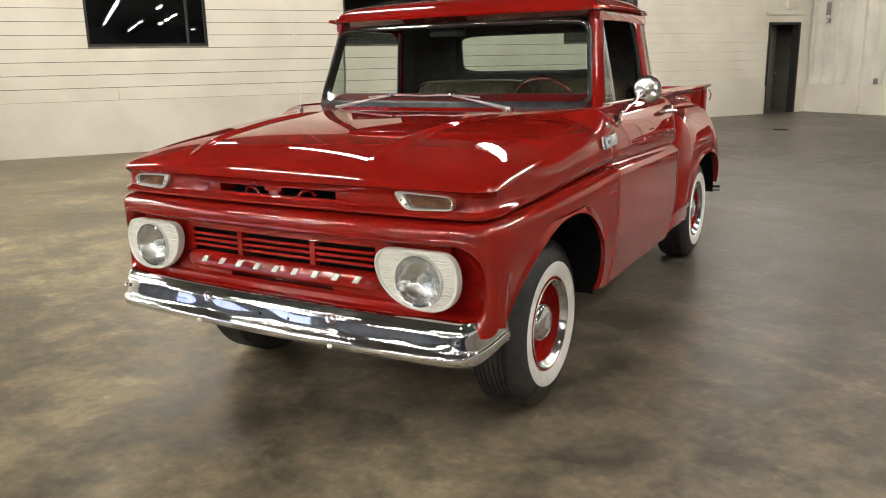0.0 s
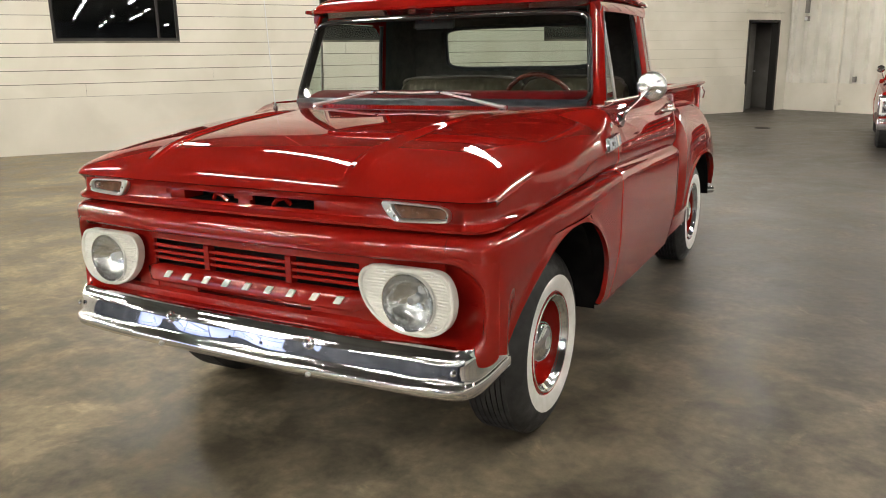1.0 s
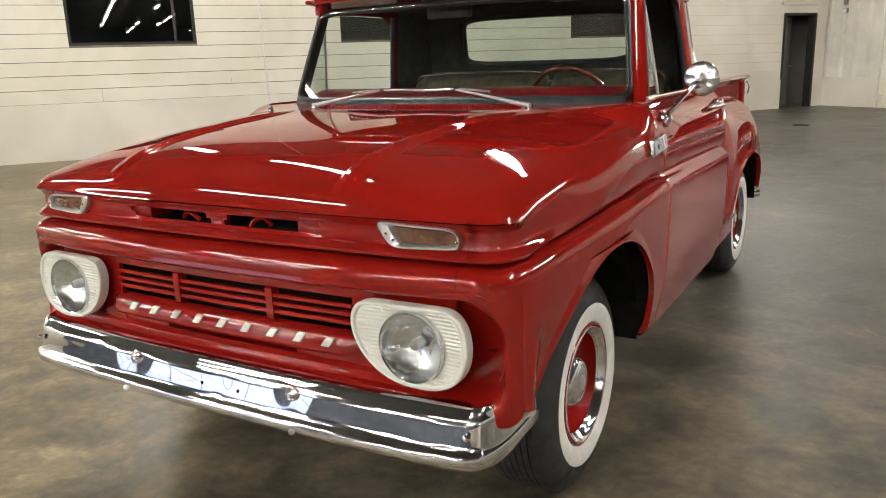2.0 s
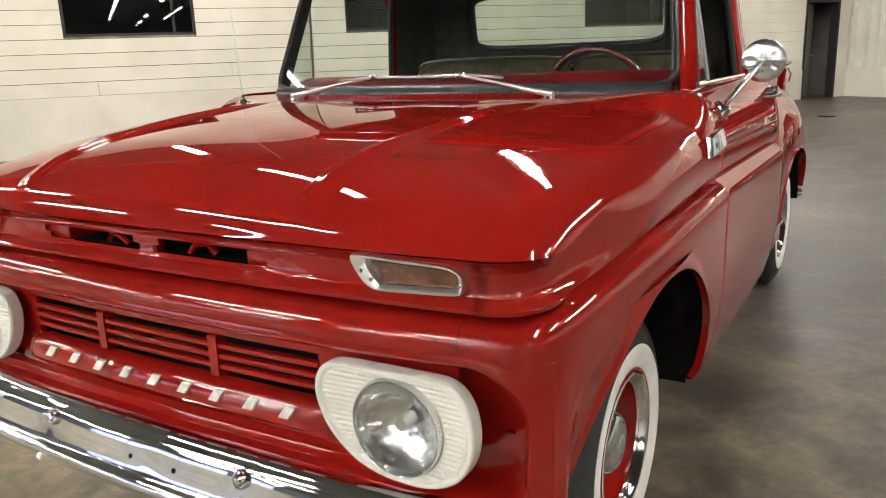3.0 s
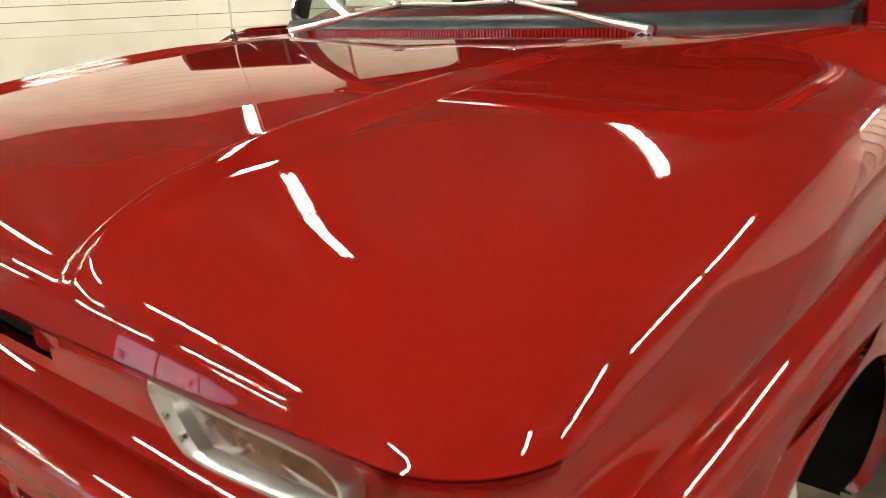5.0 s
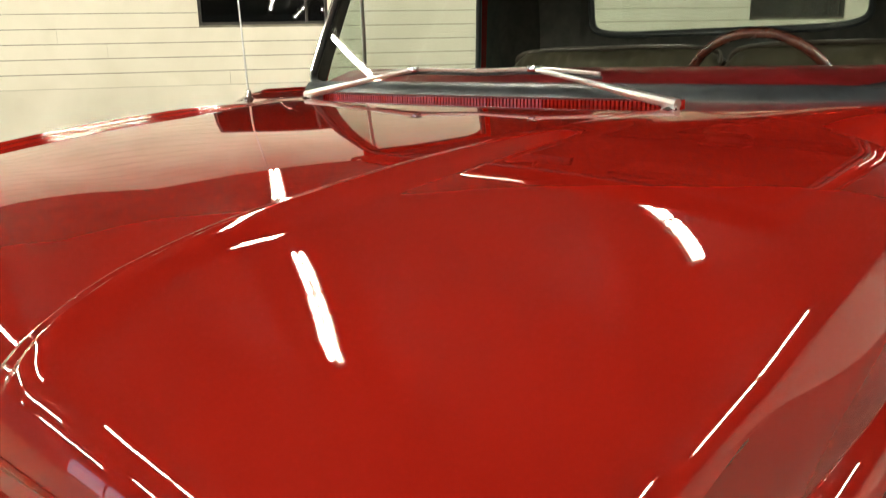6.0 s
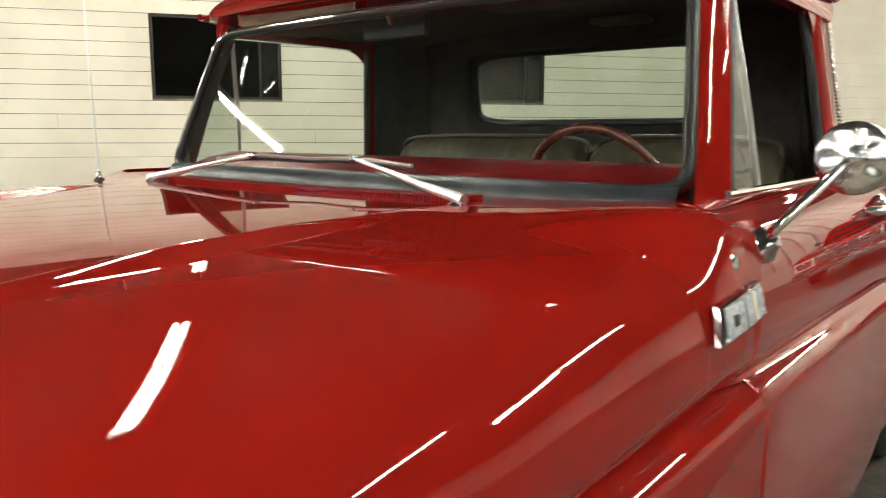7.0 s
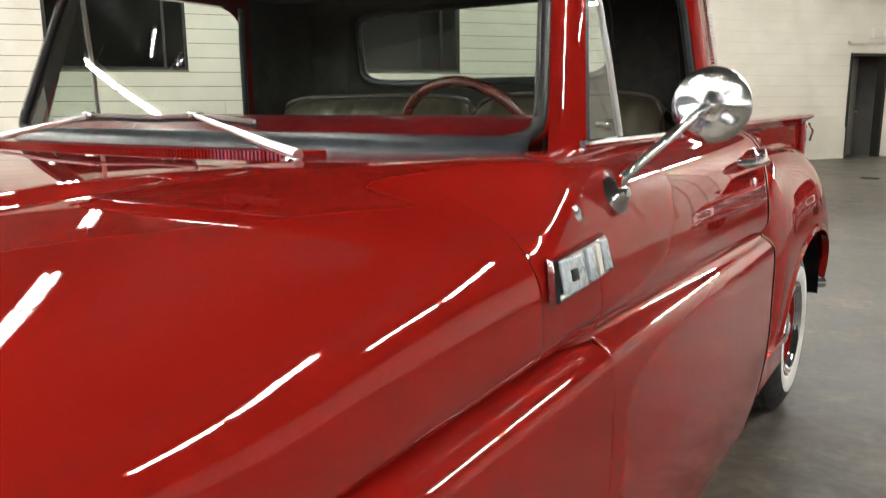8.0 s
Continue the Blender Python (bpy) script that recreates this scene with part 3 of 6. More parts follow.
def ramp01(q, soft=0.18):
    """A straight ramp from 0 to 1 with softened ends."""
    def step(v):
        return v * v / (2 * soft) if 0 < v < soft else (v - soft / 2 if v >= soft else 0.0)
    return (step(q) - step(q - 1 + soft)) / (1 - soft)


def crease_rise(ax, y):
    """A ridge along each crease: a narrow double inner flank and a long soft outer one."""
    c = lerp(0.440, 0.490, smooth((y + 0.7) / 1.0))
    if ax < c:
        up = 1 - 0.5 * min(1.0, ramp01((c - ax) / 0.009, 0.12)) - 0.5 * min(1.0, ramp01((c - 0.022 - ax) / 0.009, 0.12))
    else:
        up = 1 - min(1.0, ramp01((ax - c + 0.008) / 0.062, 0.4))
    return RIDGE * up * smooth((y + 0.732) / 0.055) * (1 - smooth((y + 0.05) / 0.37))


def hood_half(y):
    """Half width at which the hood's top turns into its side."""
    return side_x(y) - 0.010 * smooth((y + 0.594) / 0.38)


def side_section(y):
    """The hood's side from its turn down to the step: half widths and heights."""
    xb = hood_half(y)
    zb = hood_z(xb, y)
    slope = (hood_z(xb - 0.006, y) - zb) / 0.006
    slope = min(max(slope, 1.1), 4.0)
    prof = blend_profile(UPPER_FRONT, UPPER_SIDE, y, 0)
    x1, z1 = side_x(y) + prof[4][0], prof[4][1]
    h = zb - z1
    out = []
    for k in range(9):
        q = k / 8
        # a curve that leaves along the hood's slope and arrives upright
        b1 = Vector((xb + min(0.4 * h / slope, (x1 - xb) * 0.95), zb - min(0.4 * h, slope * (x1 - xb) * 0.95)))
        b2 = Vector((x1, z1 + 0.4 * h))
        p = Vector((xb, zb)) * (1 - q) ** 3 + b1 * (3 * q * (1 - q) ** 2) + b2 * (3 * q * q * (1 - q)) + Vector((x1, z1)) * q ** 3
        out.append((p.x, p.y))
    return out + [(side_x(y) + o, z) for o, z in prof[5:]]


RIDGE = 0.012
SEAM = 0.298         # the hood's rear edge at the sides


def hood_end(x):
    """The hood's rear edge, which bows forward at the sides."""
    return lerp(0.331, SEAM, smooth((abs(x) - 0.45) / 0.40))


def upper_path(n_front, n_corner, n_side, y_end):
    """Points of the upper outline from the middle of the front to y_end: x, y and the outward normal."""
    pts = [(CORNER * i / n_front, front_y(CORNER * i / n_front)) for i in range(n_front)]
    for i in range(n_corner):
        a = i / n_corner * math.pi / 2
        x = CORNER + (0.92 - CORNER) * math.sin(a)
        pts.append((x, front_y(x)))
    y0 = front_y(0.92)
    for i in range(n_side + 1):
        y = lerp(y0, y_end, i / n_side)
        pts.append((side_x(y), y))
    return with_normals(pts)


def with_normals(pts):
    out = []
    for i, (x, y) in enumerate(pts):
        a, b = pts[max(i - 1, 0)], pts[min(i + 1, len(pts) - 1)]
        d = Vector((b[0] - a[0], b[1] - a[1]))
        d.normalize()
        nrm = Vector((d.y, -d.x))
        if i == 0 and abs(x) < 1e-6:
            nrm = Vector((0, -1))
        out.append((x, y, nrm.x, nrm.y))
    return out


UPPER_FRONT = [(-0.001, 1.016), (-0.013, 1.006), (-0.021, 0.995), (-0.024, 0.990), (-0.024, 0.975), (-0.024, 0.960), (-0.020, 0.950), (-0.006, 0.942), (0.002, 0.934), (0.0, 0.926),
               (-0.014, 0.920), (-0.075, 0.917)]
UPPER_SIDE = [(0.001, 1.0835), (0.008, 1.072), (0.015, 1.058), (0.018, 1.050), (0.021, 1.035), (0.021, 1.020), (0.019, 1.005), (0.013, 0.992), (0.004, 0.983), (-0.006, 0.977),
              (-0.020, 0.973), (-0.045, 0.970)]
LOWER_FRONT = [(-0.095, 0.914), (-0.055, 0.913), (-0.025, 0.908), (-0.008, 0.896), (0.0, 0.878), (-0.001, 0.860), (-0.008, 0.847), (-0.022, 0.839)]
LOWER_SIDE = [(-0.060, 0.966), (-0.048, 0.966), (-0.030, 0.962), (-0.012, 0.953), (-0.002, 0.938), (0.001, 0.920), (0.002, 0.895), (0.001, 0.865)]


def blend_profile(front, side, y, ref):
    wz = min(max((y + 0.70) / 1.17, 0.0), 1.0)
    wo = smooth((y + 0.66) / 0.55)
    out = []
    for (of, zf), (os, zs) in zip(front, side):
        out.append((lerp(of, os, wo), lerp(zf, zs, wz)))
    return out


def lower_profile(y, round_corner):
    """The bead's section; round the corner its foot runs straight into the fender's face."""
    prof = blend_profile(LOWER_FRONT, LOWER_SIDE, y, 0)
    return [(lerp(o, max(o, -0.0005), round_corner) if k > 4 else o, z) for k, (o, z) in enumerate(prof)]


ARCH_FRONT = 0.485


def arch_z(y):
    """Lower edge of the front fender along its side."""
    q = abs((y + 0.072) / (0.424 if y > -0.072 else ARCH_FRONT))
    if q < 1:
        return 0.41 + 0.432 * (1 - q ** 2.1) ** 0.47
    return 0.41


def under(z):
    """How far the lower side turns in towards its foot."""
    return -0.055 * (max(0.0, 0.70 - z) / 0.33) ** 1.8


def tuck(y, z):
    """How far the fender's side turns in over the wheel and, more so, ahead of it."""
    ahead = smooth((y + 0.63) / 0.08) * (1 - smooth((y + 0.50) / 0.30))
    return under(z) * smooth((y + 0.6) / 0.3) - 0.052 * ahead * (max(0.0, 0.80 - z) / 0.26) ** 1.2


def build_front(truck):
    # hood
    na = 60
    columns = [math.sin(c / 40 * math.pi / 2 * 0.96) / math.sin(math.pi / 2 * 0.96) for c in range(-40, 41)]
    columns = [b for b in columns if not 0.42 < abs(b) < 0.66] + [sg * lerp(0.42, 0.66, k / 150) for k in range(151) for sg in (-1, 1)]
    columns.sort()
    rows = []
    for i in range(na + 1):
        a = (i / na) ** 1.9
        row = []
        for b in columns:
            xb = b * 0.92
            y0 = front_y(xb)
            y = lerp(y0, hood_end(xb), a)
            x = b * hood_half(y)
            row.append(Vector((x, y, hood_z(x, y))))
        rows.append(row)
    # the hood's sides turn down over the fenders as far as the step
    def skirt(y, s):
        return [Vector((s * x, y, z)) for x, z in side_section(y)][1:]

    rows = [skirt(r[0].y, -1)[::-1] + r + skirt(r[-1].y, 1) for r in rows]
    bm = grid(rows)
    part("hood", bm, PAINT, truck, "glossy red hood with two long creases")
    # cowl between hood and windshield
    rows = []
    for i in range(21):
        row = []
        for k in range(73):
            b = math.sin((k / 36 - 1) * math.pi / 2)
            y = lerp(hood_end(b * 0.92) + 0.0008, 0.66, i / 20)
            x = b * hood_half(y)
            row.append(Vector((x, y, hood_z(x, y))))
        rows.append(row)
    cowl = part("cowl", grid(rows), PAINT, truck)
    # louvred cowl vent
    bm = bmesh.new()
    for i in range(112):
        x = lerp(-0.47, 0.47, i / 111)
        y0 = 0.375 + 0.03 * (x / 0.47) ** 2
        z = hood_z(x, y0)
        add_box(bm, (x - 0.0026, y0 - 0.022, z - 0.004), (x + 0.0026, y0 + 0.046, z + 0.010))
    part("vent_louvre", bm, PAINT, cowl, "red louvred cowl vent")["kind"] = "stuff"
    # black sheet on the cowl paints the darkness between the louvres
    bm = bmesh.new()
    add_grid(bm, [[Vector((x, 0.375 + 0.03 * (x / 0.47) ** 2 + d, hood_z(x, 0.375 + d) + 0.0025)) for x in [lerp(-0.475, 0.475, k / 20) for k in range(21)]] for d in (-0.02, 0.0, 0.036)])
    part("vent_black_sheet", bm, BLACK, cowl)
    # header panel under the hood's front edge, with the two air slots, and the fenders' upper sides
    path = upper_path(40, 14, 40, SEAM)

    def upper_rows(path, s):
        rows = []
        for x, y, nx, ny in path:
            prof = blend_profile(UPPER_FRONT, UPPER_SIDE, y, 0)
            # the top meets the hood's edge, with a hairline gap
            lift = edge_z(y) - lerp(0.0024, 0.0012, smooth((y + 0.65) / 0.3)) - prof[0][1]
            prof = [(o, z + lift * (1 - k / 6 if k < 6 else 0)) for k, (o, z) in enumerate(prof)]
            rows.append([Vector((s * (x + nx * o), y + ny * o, z)) for o, z in prof])
        return rows

    mid = [p for p in path if p[1] <= front_y(CORNER) + 1e-6 and p[0] <= CORNER + 0.001]
    right = upper_rows(mid, 1)
    left = upper_rows(mid, -1)
    rows = left[:0:-1] + right

    def slot(i, j):
        xm = (rows[i][4].x + rows[i + 1][4].x) / 2
        return (0.03 < abs(xm) < 0.36 and j == 4) or (0.05 < abs(xm) < 0.38 and j == 3)

    header = part("header_panel", grid(rows, False, slot), PAINT, truck, "red front header panel with two air slots")
    # black boxes put the slots' inner darkness into colour
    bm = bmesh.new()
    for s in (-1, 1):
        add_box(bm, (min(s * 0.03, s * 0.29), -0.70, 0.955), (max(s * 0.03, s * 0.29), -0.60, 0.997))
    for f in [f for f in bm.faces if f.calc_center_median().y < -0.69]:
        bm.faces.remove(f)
    part("slot_black_box", bm, BLACK, header)
    for s in (-1, 1):
        part("slot_end", box((min(s * 0.288, s * 0.385), -0.712, 0.955), (max(s * 0.288, s * 0.385), -0.62, 0.997), None, 0.004), PAINT, header)
    # pieces seen inside the slots
    for s in (-1, 1):
        part("hood_catch", tube([(s * 0.10, -0.690, 0.958), (s * 0.125, -0.695, 0.978), (s * 0.155, -0.69, 0.983), (s * 0.175, -0.685, 0.960)], 0.008, 8), PAINT, header)
    part("latch_cover", box((-0.028, -0.722, 0.955), (0.028, -0.68, 0.997), None, 0.004), PAINT, header)
    # bead over the grille, middle piece
    xs = [lerp(-0.7885, 0.7885, i / 60) for i in range(61)]
    lows = with_normals([(x, lower_front_y_s(x)) for x in xs])
    rows = [[Vector((x + nx * o, y + ny * o, z)) for o, z in LOWER_FRONT] for x, y, nx, ny in lows]
    grille = new("grille")
    grille.parent = truck
    part("top_rail", grid(rows), PAINT, grille)
    build_grille(grille)
    # fenders
    for s in (-1, 1):
        fender = new("front_fender")
        fender.parent = truck
        tagged(fender, "glossy red front fender")
        side = [p for p in path if p[0] > CORNER - 0.025 and p[1] < front_y(0.92) + 0.001]
        bm = grid(upper_rows(side, 1))
        lower = [p for p in lower_path()]
        rows = []
        for x, y, nx, ny in lower:
            wc = smooth((x - 0.835) / 0.04)
            rows.append([Vector((x + nx * o, y + ny * o, z)) for o, z in lower_profile(y, wc)])
        add_grid(bm, rows)
        part("upper_panel", mirrored(bm, s), PAINT, fender)
        # lower side with the wheel arch
        bm = bmesh.new()
        rows = []
        ys = [-0.668, -0.660, -0.652, -0.640, -0.629, -0.618, -0.608, -0.598, -0.588, -0.578, -0.570, -0.562] + [-0.072 - (ARCH_FRONT if k < 22 else 0.424) * math.cos(k / 44 * math.pi) for k in range(45)] + [0.375, 0.39, 0.42, 0.45, 0.472]
        for y in ys:
            x, nx, ny = lower_side_at(y)
            x, y_at = (x - nx * 0.006, y - ny * 0.006) if y == ys[0] else (x, y)
            o0, z0 = lower_profile(y, smooth((x - 0.835) / 0.04))[-1]
            zb = arch_z(y)
            if y < -0.5565:
                zb = lerp(0.545, 0.50, smooth((y + 0.69) / 0.2))
            elif y < -0.525:
                zb = max(zb, 0.50)
            elif y > 0.3515:
                zb = lerp(0.408, 0.398, smooth((y - 0.36) / 0.11))
            col = []
            inside = -0.5565 < y < 0.3515
            for k in range(15):
                z = lerp(z0, zb, k / 14)
                lip = 0.010 * smooth(1 - (z - zb) / 0.05) * (1 if inside else 0)
                o = o0 * (1 - k / 14) + tuck(y, z) + lip
                col.append(Vector((x + nx * o, y_at + ny * o, z)))
            o = tuck(y, zb) + (0.004 if inside else -0.004)
            col.append(Vector((x + nx * o, y + ny * o, zb + 0.004)))
            col.append(Vector((x + nx * (o - 0.014), y + ny * (o - 0.014), zb + 0.006)))
            rows.append(col)
        add_grid(bm, rows)
        part("lower_panel", mirrored(bm, s), PAINT, fender)
        # wheel well
        bm = bmesh.new()
        rows = []
        for k in range(25):
            a = math.pi * k / 24
            yy, zz = -0.06 - (0.49 if k < 12 else 0.44) * math.cos(a), 0.38 + 0.485 * math.sin(a)
            out = min(0.91, lower_side_at(yy)[0] + tuck(yy, zz) - 0.018 - 0.034 * math.sin(a))
            rows.append([Vector((xx, yy, zz)) for xx in (0.46, 0.60, 0.74, out)])
        add_grid(bm, rows)
        inner = [bm.verts.new((0.46, -0.5, 0.30)), bm.verts.new((0.46, 0.45, 0.30)), bm.verts.new((0.46, 0.45, 0.9)), bm.verts.new((0.46, -0.5, 0.9))]
        bm.faces.new(inner)
        part("wheel_well", mirrored(bm, s), BLACK, fender)
        flap = []
        for z, x0 in ((0.405, 0.845), (0.44, 0.81), (0.50, 0.70), (0.58, 0.58), (0.70, 0.50), (0.80, 0.48)):
            x1 = lower_side_at(0.37)[0] + tuck(0.37, z) - 0.006
            flap.append([Vector((x0, 0.356, z)), Vector((x1, 0.356, z)), Vector((x1, 0.368, z)), Vector((x0, 0.368, z))])
        part("splash_flap", mirrored(grid(flap, True), s), BLACK, fender)
    # black box that blocks light as the engine bay, chassis behind the grille
    part("engine_bay_light_block", box((-0.45, -0.60, 0.34), (0.45, 0.50, 0.93)), BLACK, truck, "", False)
    for s in (-0.36, 0.36):
        part("frame_rail", box((s - 0.04, -0.66, 0.36), (s + 0.04, 3.75, 0.48), None, 0.006), BLACK, truck)
    part("front_axle", tube([(-0.72, 0, 0.30), (-0.3, 0.02, 0.27), (0.3, 0.02, 0.27), (0.72, 0, 0.30)], 0.045, 10), BLACK, truck)
    part("rear_axle", tube([(-0.72, 2.921, 0.345), (-0.12, 2.921, 0.345), (0, 2.921, 0.345), (0.12, 2.921, 0.345), (0.72, 2.921, 0.345)], [0.045, 0.05, 0.13, 0.05, 0.045], 14), BLACK, truck)


def lower_front_y_s(x):
    """Smooth form of the lower outline across the front."""
    x = abs(x)
    return -0.789 + 0.018 * (x / 0.7) ** 2 + 0.010 * (x / 0.7) ** 5


def lower_keys_smooth():
    keys = [(x, lower_front_y_s(x)) for x in (0.70, 0.79)] + [(0.868, -0.729), (0.921, -0.676), (0.943, -0.585), (0.955, -0.43), (0.966, -0.15), (0.976, 0.15), (0.985, 0.475)]
    return [Vector((a, b, 0)) for a, b in keys]


def lower_path():
    pts = [(v.x, v.y) for v in spline(lower_keys_smooth(), 121)]
    pts = with_normals(pts)
    return [p for p in pts if p[0] > 0.789 or p[1] > -0.6]


def lower_side_at(y):
    pts = lower_path()
    for a, b in zip(pts, pts[1:]):
        if a[1] <= y <= b[1]:
            t = (y - a[1]) / (b[1] - a[1])
            return lerp(a[0], b[0], t), lerp(a[2], b[2], t), lerp(a[3], b[3], t)
    e = pts[-1] if y > 0 else pts[0]
    return e[0], e[2], e[3]


def rounded_loop(a, zt, zb, r_top, r_bot, dy, n=12):
    """A rounded rectangle across the truck's front, its depth following the front's bow."""
    pts = []

    def arc(cx, cz, r, a0):
        for k in range(n + 1):
            t = a0 + k / n * math.pi / 2
            pts.append((cx + r * math.cos(t), cz + r * math.sin(t)))

    arc(a - r_top, zt - r_top, r_top, 0)
    for k in range(1, 24):
        pts.append((lerp(a - r_top, -(a - r_top), k / 24), zt))
    arc(-(a - r_top), zt - r_top, r_top, math.pi / 2)
    arc(-(a - r_bot), zb + r_bot, r_bot, math.pi)
    for k in range(1, 24):
        pts.append((lerp(-(a - r_bot), a - r_bot, k / 24), zb))
    arc(a - r_bot, zb + r_bot, r_bot, math.pi * 1.5)
    return [Vector((x, mouth_y(x) + dy, z)) for x, z in pts]


def mouth_y(x):
    x = abs(x)
    if x < 0.79:
        return lower_front_y_s(x)
    pts = MOUTH_LINE
    for a, e in zip(pts, pts[1:]):
        if a[0] <= x <= e[0]:
            return lerp(a[1], e[1], (x - a[0]) / (e[0] - a[0]))
    return pts[-1][1]


MOUTH_LINE = [(v.x, v.y) for v in spline(lower_keys_smooth(), 121)]


def build_grille(grille):
    # surround that dips into the mouth
    loops = [rounded_loop(0.925, 0.868, 0.512, 0.03, 0.03, 0.006), rounded_loop(0.914, 0.856, 0.518, 0.10, 0.06, 0.002), rounded_loop(0.906, 0.846, 0.530, 0.11, 0.06, 0.0005),
             rounded_loop(0.899, 0.840, 0.545, 0.11, 0.06, 0.004), rounded_loop(0.891, 0.833, 0.560, 0.11, 0.06, 0.016), rounded_loop(0.884, 0.828, 0.572, 0.11, 0.06, 0.036),
             rounded_loop(0.878, 0.824, 0.580, 0.115, 0.065, 0.060), rounded_loop(0.868, 0.820, 0.588, 0.12, 0.07, 0.082),
             rounded_loop(0.845, 0.812, 0.600, 0.12, 0.08, 0.094), rounded_loop(0.780, 0.800, 0.612, 0.12, 0.08, 0.098)]
    part("mouth_surround", grid(loops, True), PAINT, grille, "red grille surround with rounded ends")
    # back plate with three columns of four slots
    face = -0.728
    thick = 0.012

    def bowed(lo, hi, bevel=0.0):
        bm = bmesh.new()
        n = max(1, int((hi[0] - lo[0]) / 0.06))
        rows = []
        for k in range(n + 1):
            x = lerp(lo[0], hi[0], k / n)
            dy = 0.020 * (abs(x) / 0.7) ** 2
            rows.append([Vector((x, lo[1] + dy, lo[2] + bevel)), Vector((x, lo[1] + dy, hi[2] - bevel)), Vector((x, lo[1] + dy + bevel, hi[2])), Vector((x, hi[1] + dy, hi[2])),
                         Vector((x, hi[1] + dy, lo[2])), Vector((x, lo[1] + dy + bevel, lo[2]))])
        add_grid(bm, rows, True, None, True)
        return bm

    top, bottom = 0.797, 0.703
    part("upper_plate", bowed((-0.765, face, top), (0.765, face + thick, 0.835)), PAINT, grille)
    for s in (-1, 1):
        lo, hi = sorted((s * 0.462, s * 0.565))
        part("end_plate", bowed((lo, face, 0.57), (hi, face + thick, top)), PAINT, grille)
    for s in (-1, 1):
        rows = [[Vector((s * x, mouth_y(x) + 0.0985, z)) for z in (0.60, 0.67, 0.74, 0.822)] for x in (0.545, 0.62, 0.70, 0.78, 0.84)]
        part("lamp_pan", grid(rows), PAINT, grille)
    step = (top - bottom) / 4
    for i in range(1, 4):
        z = bottom + i * step
        part("grille_bar", bowed((-0.462, face - 0.006, z - 0.0060), (0.462, face + 0.010, z + 0.0060), 0.002), PAINT, grille)
    for x in (-0.185, 0.185):
        part("grille_post", bowed((x - 0.012, face - 0.010, bottom), (x + 0.012, face + 0.02, top), 0.003), PAINT, grille)
    # black sheet that puts the darkness behind the bars into colour
    part("grille_black_sheet", box((-0.60, -0.655, 0.58), (0.60, -0.645, 0.84)), BLACK, grille, "", False)
    # lettered shelf
    prof = [(-0.722, 0.704), (-0.738, 0.703), (-0.752, 0.699), (-0.762, 0.690), (-0.768, 0.668), (-0.770, 0.652), (-0.764, 0.643), (-0.750, 0.640), (-0.722, 0.641)]
    rows = []
    for k in range(41):
        x = lerp(-0.505, 0.505, k / 40)
        q = smooth((0.505 - abs(x)) / 0.06)
        dy = 0.020 * (abs(x) / 0.7) ** 2
        rows.append([Vector((x, lerp(-0.722, y, 0.25 + 0.75 * q) + dy, lerp(0.672, z, 0.55 + 0.45 * q))) for y, z in prof])
    part("letter_shelf", grid(rows, False, None, False), PAINT, grille)
    part("lower_plate", bowed((-0.47, face + 0.004, 0.607), (-0.26, face + 0.016, 0.646)), PAINT, grille)
    part("lower_plate", bowed((0.26, face + 0.004, 0.607), (0.47, face + 0.016, 0.646)), PAINT, grille)
    part("valance", bowed((-0.70, face - 0.010, 0.50), (0.70, face + 0.03, 0.612), 0.012), PAINT, grille)
    for i in range(9):
        # plain slanted emblem blocks in place of the maker's lettering
        x = lerp(-0.357, 0.405, i / 8)
        dy = 0.020 * (abs(x) / 0.7) ** 2
        bm = bmesh.new()
        for shift, h in ((0.0, 0.0118),):
            loops = []
            for lift, inset in ((-0.004, 0.0), (0.003, 0.0), (0.0042, 0.0012)):
                loop = []
                for dx, dz in ((-1, -1), (1, -1), (1, 1), (-1, 1)):
                    px, pz = shift + dx * (0.0130 - inset) + dz * 0.0075, dz * (h - inset)
                    z = 0.679 + pz
                    loop.append(Vector((x + px, -0.7645 - (0.690 - z) * 0.26 + dy - lift, z)))
                loops.append(loop)
            add_grid(bm, loops, True)
            bm.faces.new([bm.verts.new(v) for v in loops[-1]])
        part("emblem", bm, LETTER, grille, "cream raised emblem block")
    # headlights
    for s in (-1, 1):
        build_headlight(grille, s)


BEZEL = [(0.492, 0.748), (0.502, 0.790), (0.535, 0.812), (0.62, 0.815), (0.70, 0.815), (0.79, 0.812), (0.835, 0.785), (0.855, 0.735), (0.850, 0.680), (0.818, 0.634), (0.76, 0.608),
         (0.69, 0.601), (0.62, 0.609), (0.56, 0.637), (0.512, 0.688)]
LAMP = (0.668, 0.707)


